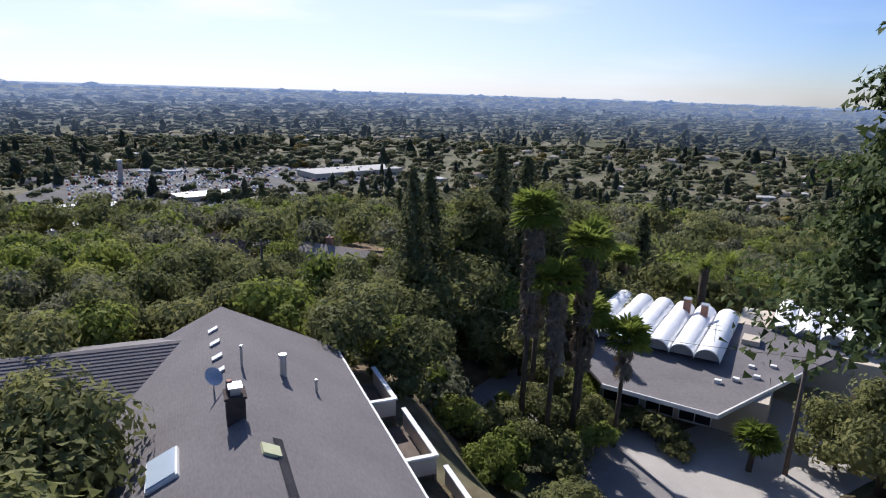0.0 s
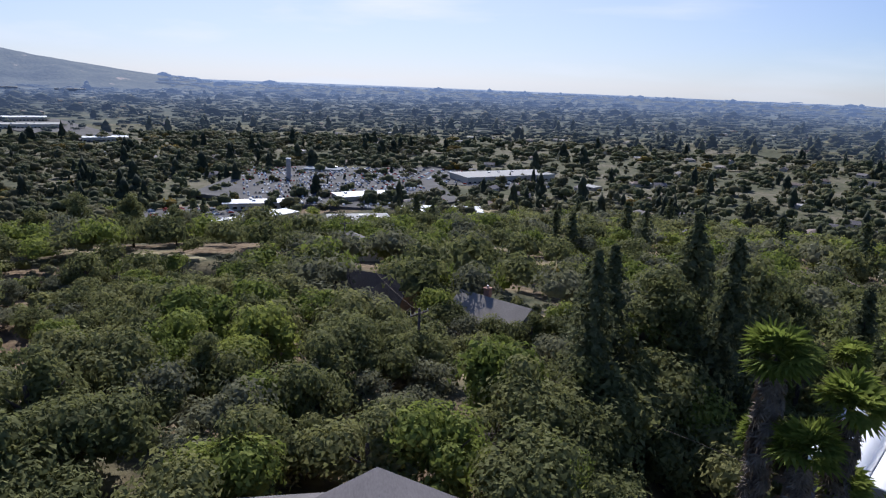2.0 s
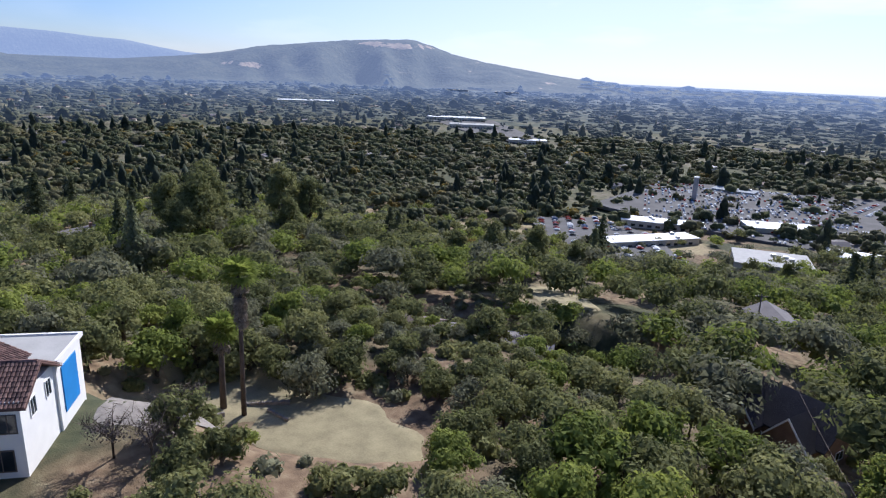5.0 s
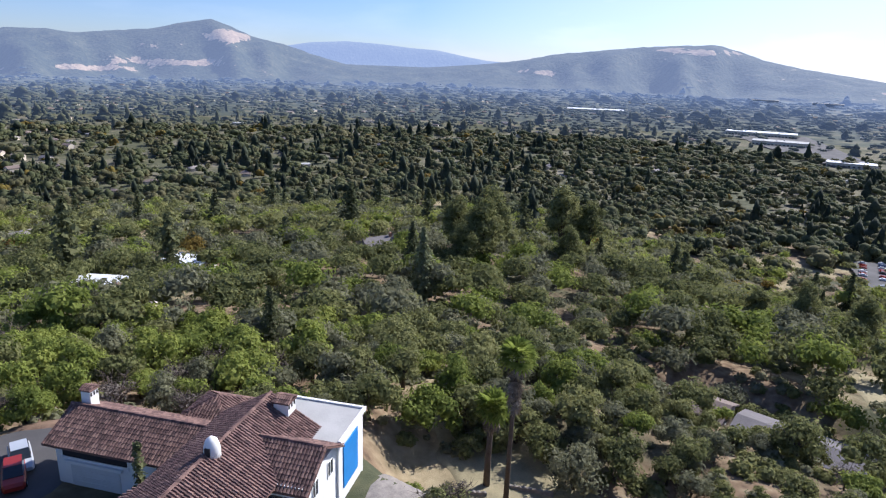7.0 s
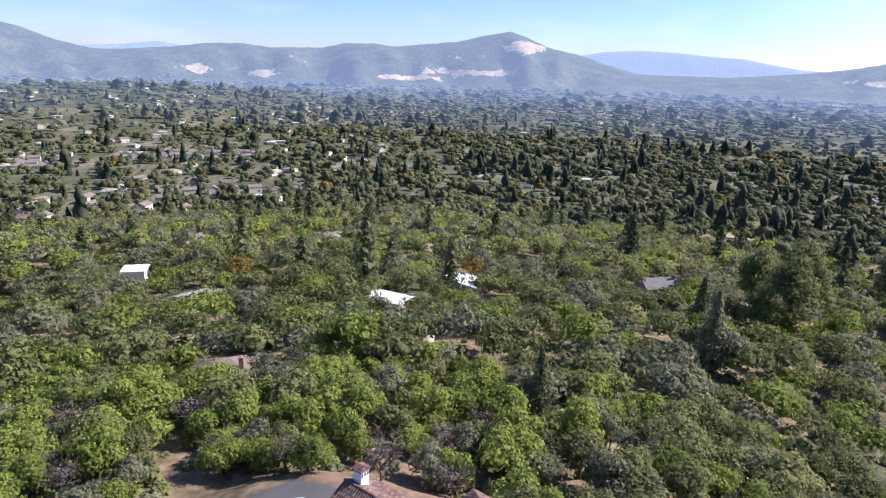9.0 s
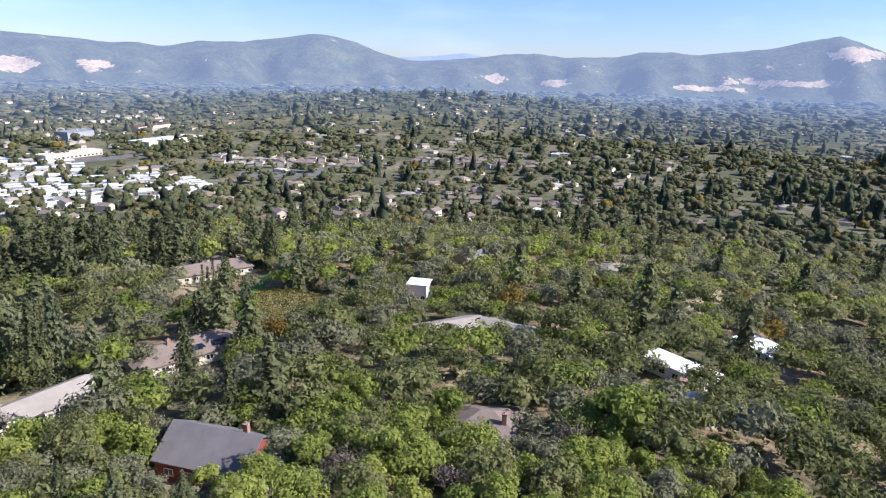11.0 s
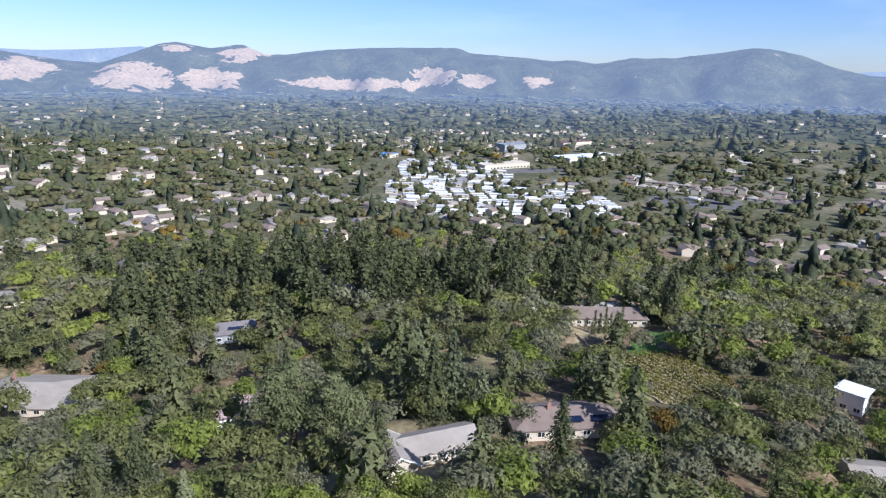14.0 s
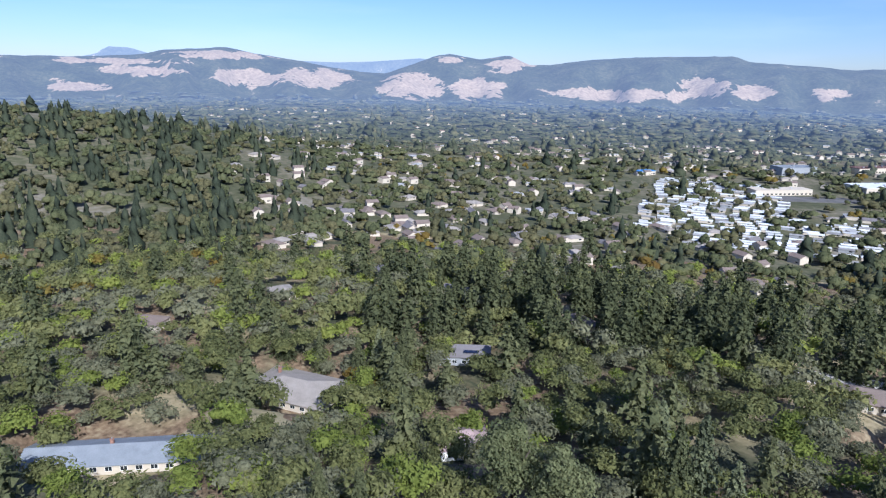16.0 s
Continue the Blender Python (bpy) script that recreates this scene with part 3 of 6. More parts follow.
def plant(key, x, y, scale=1.0, turn=None, z=None, label=""):
    t, used = TREES[key]
    m = Matrix.Translation((x, y, g(x, y) if z is None else z)) @ Matrix.Rotation(random.uniform(0, 6.28) if turn is None else turn, 4, "Z") @ Matrix.Diagonal((scale, scale, scale * random.uniform(0.9, 1.12), 1))
    if used:
        ob = copy_thing(t, Matrix())
    else:
        ob, TREES[key][1] = t, True
    ob.matrix_basis = m
    if label:
        ob["label"] = label
    return ob


for i in range(3):
    tree_kind(f"oak{i}", "oak_tree", "rounded live oak with dark olive foliage on the slope", broad_crown(10 + i, 3.9, 5.8, 0.5, 19, 230, 0.32, 0.6), OAK, trunk_shape(i, 5.5, 0.26))
    tree_kind(f"oakfar{i}", "oak_tree", "rounded live oak with dark olive foliage on the slope", broad_crown(20 + i, 3.9, 5.8, 0.5, 16, 120, 0.4, 0.6), OAK, trunk_shape(i, 5.5, 0.26))
    tree_kind(f"lime{i}", "bay_tree", "leafy broad tree with bright yellow-green foliage", broad_crown(30 + i, 3.6, 6.0, 0.4, 19, 230, 0.32, 0.6), LIME, trunk_shape(5 + i, 5.5, 0.22))
    tree_kind(f"limefar{i}", "bay_tree", "leafy broad tree with bright yellow-green foliage", broad_crown(40 + i, 3.6, 6.0, 0.4, 16, 120, 0.4, 0.6), LIME, trunk_shape(5 + i, 5.5, 0.22))
    tree_kind(f"grey{i}", "scrub_tree", "grey-green scrubby tree with thin dusty foliage", broad_crown(50 + i, 3.3, 4.6, 0.3, 15, 130, 0.32, 0.5), GREY, trunk_shape(9 + i, 4.5, 0.18))
    tree_kind(f"shrub{i}", "shrub", "low dense green shrub on dry ground", broad_crown(60 + i, 1.5, 1.7, 0.1, 8, 90, 0.25, 0.7), OAK if i else LIME, trunk_shape(3 + i, 1.2, 0.06, 3, 0.6, 0.3))
    tree_kind(f"bare{i}", "bare_tree", "leafless grey-brown tree with fine twigs", broad_crown(70 + i, 2.6, 3.0, 1.6, 9, 55, 0.2, 0), TWIG, bare_shape(i, 5.5, 2.6, 12))
    tree_kind(f"fir{i}", "fir_tree", "tall dark green conifer with drooping boughs", conifer_crown(80 + i, 19, 5.2, 1.5, 36, 11, 17, 0.44), FIR, trunk_shape(2 + i, 19, 0.34, 0))
    tree_kind(f"spruce{i}", "spruce_tree", "conifer with pale blue-green needles", conifer_crown(90 + i, 15, 4.4, 1.0, 32, 11, 16, 0.42), PALE_FIR, trunk_shape(4 + i, 15, 0.28, 0))
tree_kind("pine0", "pine_tree", "tall dark pine with long needled boughs and gaps", conifer_crown(101, 33, 9.0, 11, 40, 12, 120, 0.4, 0.05, 0.45, 0.7), DARK_PINE, trunk_shape(6, 31, 0.42, 6, 3.5, 9))
tree_kind("pine1", "pine_tree", "broad pine with several upright leaders", broad_crown(102, 4.2, 12, 3, 32, 280, 0.32, 0.2), SOFT_PINE, trunk_shape(8, 14, 0.35, 6, 2.5, 4))
tree_kind("gum0", "eucalyptus_tree", "tall dark eucalyptus with ragged open crown", broad_crown(103, 6.4, 21, 5, 34, 190, 0.6, 0.45), OAK, trunk_shape(7, 22, 0.5, 6, 3.5, 6))
tree_kind("gold0", "maple_tree", "small tree turning yellow and orange in autumn", broad_crown(104, 2.6, 5, 1, 10, 70, 0.42), GOLD, trunk_shape(1, 5, 0.16))
tree_kind("cypress0", "cypress_tree", "slender dark columnar cypress beside the house", conifer_crown(105, 7, 0.75, 0.2, 22, 8, 2, 0.42, -0.6, 0.1), FIR, trunk_shape(3, 6, 0.1, 0))


def fan_palm(seed, height, skirt, r0, fans=58, size=1.5):
    gen = np.random.default_rng(seed)
    t = new("fan_palm")
    tr = Shape().tube([(0, 0, -0.5), (0.1, 0, height * 0.4), (0.2, 0.1, height)], [r0 * 1.25, r0, r0 * 0.85], 10)
    part("trunk", tr, BARK, t, smooth=True)
    fr, dead = Shape(), Shape()
    for shape, n, lo, hi in ((fr, fans, -0.35, 1.2), (dead, int(skirt * 22), -1.5, -1.15)):
        for i in range(n):
            w, e = gen.uniform(0, 6.28), gen.uniform(lo, hi)
            zb = height if shape is fr else height - gen.uniform(0, skirt)
            out = Vector((math.cos(w) * math.cos(e), math.sin(w) * math.cos(e), math.sin(e)))
            stem = size * gen.uniform(0.5, 0.8)
            base = Vector((0.2, 0.1, zb)) + (Vector((math.cos(w), math.sin(w), 0)) * r0 if shape is dead else Vector())
            c = base + out * stem
            side = out.cross(Vector((0, 0, 1)))
            side.normalize()
            up = side.cross(out)
            if shape is fr:
                shape.tube([tuple(base), tuple(c)], [0.03, 0.02], 3)
            k = 9
            for j in range(k):
                a0 = -1.75 + 3.5 * j / k
                a1, am = a0 + 3.5 / k * 0.8, a0 + 1.75 / k
                L = size * gen.uniform(0.75, 1.0) * (1 if shape is fr else 0.5)
                tip = c + (out * math.cos(am) + side * math.sin(am)) * L - Vector((0, 0, 0.18 * L))
                p0 = c + (out * math.cos(a0) + side * math.sin(a0)) * L * 0.55 + up * 0.05
                p1 = c + (out * math.cos(a1) + side * math.sin(a1)) * L * 0.55 - up * 0.05
                shape.add([c, p0, tip, p1], [(0, 1, 2, 3)])
    part("frond_crown", fr, PALM, t)
    if skirt:
        part("dead_frond_skirt", dead, DRY_FROND, t, "grey hanging dead fronds")
    return tagged(t, "fan palm with a green crown of pleated fronds", "palm", "fan palms")


def date_palm(seed, height, length=3.6, fronds=46):
    gen = np.random.default_rng(seed)
    t = new("date_palm")
    part("trunk", Shape().tube([(0, 0, -0.5), (0, 0, height * 0.5), (0, 0, height)], [0.5, 0.42, 0.55], 10), BARK, t, smooth=True)
    fr = Shape()
    for i in range(fronds):
        w, e = gen.uniform(0, 6.28), gen.uniform(-0.5, 1.35)
        h = Vector((math.cos(w), math.sin(w), 0))
        side = Vector((-math.sin(w), math.cos(w), 0))
        pts = []
        for k in range(7):
            u = k / 6 * length
            pts.append(Vector((0, 0, height)) + h * u * math.cos(e) + Vector((0, 0, u * math.sin(e) - 0.11 * u * u)))
        for k in range(6):
            a, b = pts[k], pts[k + 1]
            wd = 0.55 * (1 - 0.1 * k)
            for sgn in (-1, 1):
                for q in range(3):
                    p = a.lerp(b, q / 3)
                    p2 = a.lerp(b, (q + 0.6) / 3)
                    o = side * sgn * wd + (b - a) * 0.7 - Vector((0, 0, 0.25 * wd))
                    fr.add([p, p2, p2 + o], [(0, 1, 2)])
    part("frond_crown", fr, PALM, t)
    return tagged(t, "stout date palm with long arching fronds", "palm", "date palms")


# open ground without trees: x, y, radius; and lanes of low growth only
CLEAR = [(-8, 26, 11), (-3, 13, 9), (21, 49, 12.5), (33, 55, 11), (9, 46, 8), (14, 38, 8), (24, 41, 6), (-73, 10, 10), (-66, 22, 11), (-80, 1, 8), (-60, 8, 12), (-78, 36, 9), (-75, 45, 9), (-64, 52, 10),
         (-56, 47, 7), (-14, 88, 9), (-38, 106, 8), (-102, 92, 8), (-90, 99, 9), (-80, 105, 8), (-71, 112, 7), (-96, 132, 8), (0, 0, 9), (-25, 15, 8), (-84, -9, 6), (-86, 4, 5), (-84, 13, 6), (-88, 8, 6)]
CLEAR2 = [(-96, -62, 9), (-128, -31, 8), (-180, -10, 6), (-228, 2, 7), (-160, -1, 5), (-182, -62, 12), (-176, -73, 7), (-218, -105, 9), (-180, -192, 13), (-198, -183, 12), (-190, -168, 12),
          (-185, -140, 17), (-176, -124, 12), (-195, -128, 10), (-62, -222, 10), (-59, -164, 9), (-8, -196, 15), (-126, -109, 13), (-90, -107, 12), (24, -150, 20), (48, -140, 10), (-245, 68, 8), (-233, 1, 6), (-90, 93, 7), (-80, 98, 7), (-72, 103, 6), (-66, 108, 6), (-84, 104, 8)]
LANES = [((-8, 26), (0, 0), 8), ((20, 48), (3, 8), 8), ((9, 50), (0, 10), 5), ((-72, 14), (-22, 20), 13), ((-79, 44), (-22, 22), 9), ((-62, 52), (-12, 18), 7), ((-14, 88), (-9, 40), 6), ((-38, 106), (-22, 58), 8),
         ((-95, 95), (-40, 42), 7), ((-72, 111), (-35, 50), 6)]
LANES2 = [((-96, -62), (-62, -25), 8), ((-183, -62), (-135, -38), 8), ((-218, -104), (-160, -65), 5), ((-188, -186), (-140, -120), 9),
          ((-186, -138), (-130, -85), 12), ((-62, -222), (-58, -150), 6), ((-59, -164), (-56, -110), 5), ((-8, -195), (-25, -125), 9), ((-126, -109), (-100, -72), 8), ((-90, -107), (-75, -70), 7), ((24, -150), (-8, -95), 10),
          ((-232, 0), (-170, 8), 5), ((-245, 70), (-170, 52), 5)]


def lane(x, y):
    """0: keep clear, 1: low growth only, 2: free."""
    for cx, cy, r in CLEAR + CLEAR2:
        if (x - cx) ** 2 + (y - cy) ** 2 < (r * (0.84 if y < -20 else 1)) ** 2:
            return 0
    for (ax, ay), (bx, by), w in LANES + LANES2:
        dx, dy = bx - ax, by - ay
        u = max(0, min(0.42, ((x - ax) * dx + (y - ay) * dy) / (dx * dx + dy * dy)))
        if (x - ax - u * dx) ** 2 + (y - ay - u * dy) ** 2 < (0.8 * w) ** 2:
            return 1
    return 2


def azimuth(x, y):
    return (math.degrees(math.atan2(-(x - CX), y - CY)) + 60) % 360 - 60


def weights(x, y):
    """How the kinds share a spot: oak, bright, grey, conifer, bare, gold."""
    a = azimuth(x, y)
    r = math.hypot(x - CX, y - CY)
    if a < 38:
        w = [0.64, 0.18, 0.15, 0.0, 0.03, 0.0] if r > 55 else [0.5, 0.32, 0.15, 0, 0.03, 0]
    elif a < 66:
        w = [0.5, 0.18, 0.27, 0.0, 0.05, 0.0]
    elif a < 128:
        w = [0.22, 0.52, 0.17, 0.01, 0.08, 0.0] if r < 130 else [0.52, 0.18, 0.2, 0.08, 0, 0.02]
    else:
        w = [0.42, 0.3, 0.15, 0.09 if a > 165 else 0.04, 0.03, 0.01]
    return np.cumsum(w) / sum(w)


# trees near the camera's way, each a thing of its own
placed = 0
step = 5.0
for ix in range(-23, 23):
    for iy in range(-24, 24):
        x, y = CX + (ix + random.uniform(-0.42, 0.42)) * step, (iy + random.uniform(-0.42, 0.42)) * step
        r, a = math.hypot(x - CX, y - CY), azimuth(x, y)
        if r > 99 or not (-48 < a < 222) or placed > 1100:
            continue
        free = lane(x, y)
        camd = min(math.hypot(x - px, y - py) for px, py in ((0, 0), (-12, 16), (-26, 20), (-40, 12), (-50, 0), (-52, -12)))
        if free == 0 or math.hypot(x, y) < 9:
            continue
        if free == 1:
            if random.random() < (0.4 if y < -20 else 0.15):
                plant(random.choice(("oakfar0", "limefar1", "grey2", "oakfar2")), x, y, random.uniform(0.5, 0.75))
            elif random.random() < 0.8:
                plant(f"shrub{random.randrange(3)}", x, y, random.uniform(0.8, 1.7))
            continue
        k = int(np.searchsorted(weights(x, y), random.random()))
        far = "far" if camd > 40 else ""
        i = random.randrange(3)
        key = [f"oak{far}{i}", f"lime{far}{i}", f"grey{i}", f"fir{i}", f"bare{i}", "gold0"][min(k, 5)]
        plant(key, x, y, random.uniform(0.7, 1.25) * (0.62 if k == 3 else 1) * (0.85 if r < 60 else 1) * (0.78 if y > 55 and -115 < x < -45 else 1))
        placed += 1

# single trees that stand out
for x, y, k, s in ((-2.5, 60.5, "fir2", .8), (-1, 66, "fir0", .9), (4, 70, "gum0", .72), (9, 66, "fir1", .9), (7, 75, "fir2", 1.05), (-2.9, 79.8, "fir0", .78), (13, 76, "gum0", .75), (10, 85, "fir0", 1.0),
                   (18, 82, "gum0", .7), (30, 92, "fir1", .9), (-2, 58, "oak0", 1.2), (3, 61, "oak1", 1.3), (-9, 56, "lime0", 1.1), (-5, 52, "oak2", 1.1), (6, 62, "lime1", 1.2)):
    plant(k, x, y, s)
for x, y, k, s in ((-18.5, 24.5, "oak0", .95), (-15.8, 19.2, "oak1", .92), (-22, 31, "oak2", .9), (-14.2, 14.8, "lime2", .8), (-11.9, 13.8, "oak0", 1.4), (-15, 20.5, "oak2", 1.15), (-17.8, 28, "oak1", .85), (-10.2, 12.2, "oak0", .62), (-24, 22, "lime1", .8), (-21, 37, "oak0", .9), (-8.5, 11, "grey1", .6), (8.5, 33, "oak1", .72),
                   (3.8, 37, "lime0", .55), (6.2, 40, "shrub0", 1.5), (3, 42.5, "shrub1", 1.6), (-1.5, 46, "oak2", .8), (29, 41, "oak1", .9), (33, 44, "oak0", 1.0), (28, 33, "oak2", 1.1)):
    plant(k, x, y, s)
for x, y, k, s in ((-13.2, 83.6, "oak1", .82), (-17, 84, "grey0", .95), (-20, 86.5, "oak2", .85), (-9.2, 85, "oak0", .85), (-12, 79, "lime0", .8), (-16, 79.5, "oak2", .8), (-119, -27, "limefar0", .6), (-117, -38, "oakfar1", .7), (-115, -31, "oakfar0", .6), (-6, 88, "oak1", .9), (9.2, 40.5, "shrub1", 1.5), (11.2, 41.4, "shrub0", 1.5), (7.4, 41, "oak1", .5), (12.2, 44.8, "oak0", .5), (9.2, 44.6, "oak2", .6), (13.4, 46.2, "shrub2", 1.5)):
    plant(k, x, y, s)
plant("pine0", 30.0, 37.4, 1.0, 0.6)
for x, y, k, s in ((-66.8, -117, "pine1", 1.65), (-74, -110, "pine1", 1.4), (-40.5, -98, "fir1", .8), (-108, -116.5, "spruce1", 1.0), (-98, -130, "spruce0", 1.35), (-33, -104, "fir0", .75), (-47, -90, "spruce2", .7), (-79, -98, "fir2", .85), (-78, -93, "bare1", 1.7), (-104, -123, "spruce0", 1.25), (-98, -120, "fir0", 0.95), (-114, -93, "fir0", .85), (-106, -70, "fir1", .6),
                   (-134, -116, "fir2", .7), (-26, -204, "fir1", .9), (-32, -210, "spruce2", 1.1), (-12, -212, "fir0", .85), (0, -216, "fir2", .8), (-40, -206, "fir0", .95), (-38, -198, "spruce0", 1.0), (-215, -178, "fir1", 1.1),
                   (-212, -172, "fir2", 1.0), (-30, -194, "gold0", 1.2), (-24, -203, "gold0", 1.3), (-160, 60, "spruce1", 1.1), (-178, 62, "fir0", .9)):
    plant(k, x, y, s)
for x, y, s in ((-194, 88, 1.05), (-202, 93, 1.15), (-190, 80, .85), (-212, 86, 1.0), (-262, 150, 1.3), (-274, 158, 1.35), (-256, 160, 1.15), (-285, 168, 1.1), (-128, 142, .62), (-119, 150, .6), (-137, 137, .55), (-124, 156, .62), (-112, 158, .5), (-116, 288, .75), (-150, 170, .5), (-104, 296, .7), (-134, 300, .75), (-200, 120, .7), (-222, 133, .7)):
    plant("gum0", x, y, s)


# woods further off: many trees joined, by kind
def stuff_trees(name, label, mat, templates, spots, smooth=False):
    """spots: rows of x, y, z, scale across, scale up."""
    spots = np.array(spots)
    vs, fs, o = [], [], 0
    pick = rng.integers(0, len(templates), len(spots))
    for k, (tv, tf) in enumerate(templates):
        s = spots[pick == k]
        if not len(s):
            continue
        w = rng.uniform(0, 6.28, len(s))
        c, d = np.cos(w)[:, None], np.sin(w)[:, None]
        x = (tv[None, :, 0] * c - tv[None, :, 1] * d) * s[:, 3:4] + s[:, 0:1]
        y = (tv[None, :, 0] * d + tv[None, :, 1] * c) * s[:, 3:4] + s[:, 1:2]
        z = tv[None, :, 2] * s[:, 4:5] + s[:, 2:3]
        v = np.stack([x, y, z], -1).reshape(-1, 3)
        f = (tf[None] + (np.arange(len(s)) * len(tv))[:, None, None]).reshape(-1, 3)
        vs.append(v)
        fs.append(f + o)
        o += len(v)
    ob = new(name, quads_mesh(name, np.concatenate(vs), np.concatenate(fs), mat, smooth))
    return tagged(ob, label, "trees", kind="stuff")




def mid_broad(seed, lumps=5, n=96, leaf=0.5):
    gen = np.random.default_rng(seed)
    ch = []
    for i in range(lumps):
        d = unit(1, gen)[0]
        c = np.array([d[0] * 1.9, d[1] * 1.9, 3.3 + abs(d[2]) * 1.9])
        r = gen.uniform(1.4, 2.3)
        ch.append((c + ICO0_V * (r * 0.56 * gen.uniform(0.8, 1.2, (12, 1))) * (1, 1, 0.85), ICO0_F[:15]))
        q = unit(n, gen)
        q[:, 2] = np.abs(q[:, 2]) * 0.9 - 0.1
        ch.append(leaf_quads(c + q * r * gen.uniform(0.8, 1.35, (n, 1)), q + 0.6 * unit(n, gen), leaf, gen))
    return joined(ch)


def mid_conifer(seed):
    return conifer_crown(seed, 14, 4.3, 0.8, 17, 8, 7, 0.78, 0.25, 0.45, 0.62)


def far_broad(seed, lumps=5, leaves=26, leaf=1.25):
    """A low wide crown of several lumps with a frayed outline, open underneath."""
    gen = np.random.default_rng(seed)
    ch = []
    for i in range(lumps):
        w, o = 2 * math.pi * (i + gen.uniform(-.3, .3)) / lumps, gen.uniform(0.9, 2.9) if lumps > 2 else 1.2
        k = gen.uniform(1.5, 2.5)
        c = np.array([math.cos(w) * o, math.sin(w) * o, gen.uniform(2.3, 4.6) - 0.25 * o])
        ch.append((c + ICO0_V * (k * gen.uniform(0.75, 1.2, (12, 1))) * (1, 1, 0.85), ICO0_F[:15]))
        if leaves:
            q = unit(leaves // lumps, gen)
            q[:, 2] = np.abs(q[:, 2]) * 0.9 - 0.1
            ch.append(leaf_quads(c + q * k * gen.uniform(0.85, 1.35, (len(q), 1)), q + 0.6 * unit(len(q), gen), leaf, gen))
    return joined(ch)


def far_conifer(seed):
    gen = np.random.default_rng(seed)
    v = [(0, 0, 13)]
    for z, r in ((8.5, 2.1), (4.8, 3.3), (0.5, 3.4)):
        v += [(r * math.cos(k * 1.2566 + z) * gen.uniform(.7, 1.25), r * math.sin(k * 1.2566 + z) * gen.uniform(.7, 1.25), z + gen.uniform(-.6, .6)) for k in range(5)]
    f = [(0, 1 + k, 1 + (k + 1) % 5) for k in range(5)]
    for o in (1, 6):
        for k in range(5):
            f += [(o + k, o + 5 + k, o + (k + 1) % 5), (o + (k + 1) % 5, o + 5 + k, o + 5 + (k + 1) % 5)]
    return np.array(v), np.array(f)


# open places in the valley: parking lots, streets of pale roofs; x, y, radius
OPEN = [(-213, 430, 70), (-290, 520, 85), (-190, 600, 80), (-160, 690, 60), (-250, 620, 70), (-110, 560, 45), (-290, 390, 32), (-420, -800, 120), (-360, -900, 90), (-300, -700, 85), (-380, -640, 70), (-500, -560, 45),
        (-508, -885, 40), (-700, -910, 50), (-620, -640, 50), (-670, -560, 45), (-850, 930, 140), (-1000, 1040, 120), (-700, 800, 60), (-560, -700, 40), (-730, -480, 40)]
SINGLES = [(-294, 152), (-251, 214), (-345, -233), (-384, -99), (-300, -60), (-280, -120), (-132, -330), (-60, -300), (20, -290), (60, -240), (-20, -350), (80, -330), (-110, -262), (-330, 60), (-60, 160), (20, 150), (60, 190), (-20, 250), (40, 280), (100, 240)]
kinds = {k: [] for k in ("oak", "lime", "grey", "fir", "gold")}
mids = {k: [] for k in kinds}
fars = {k: [] for k in ("green", "olive", "fir", "gold")}
gen = np.random.default_rng(21)
r = 97.0
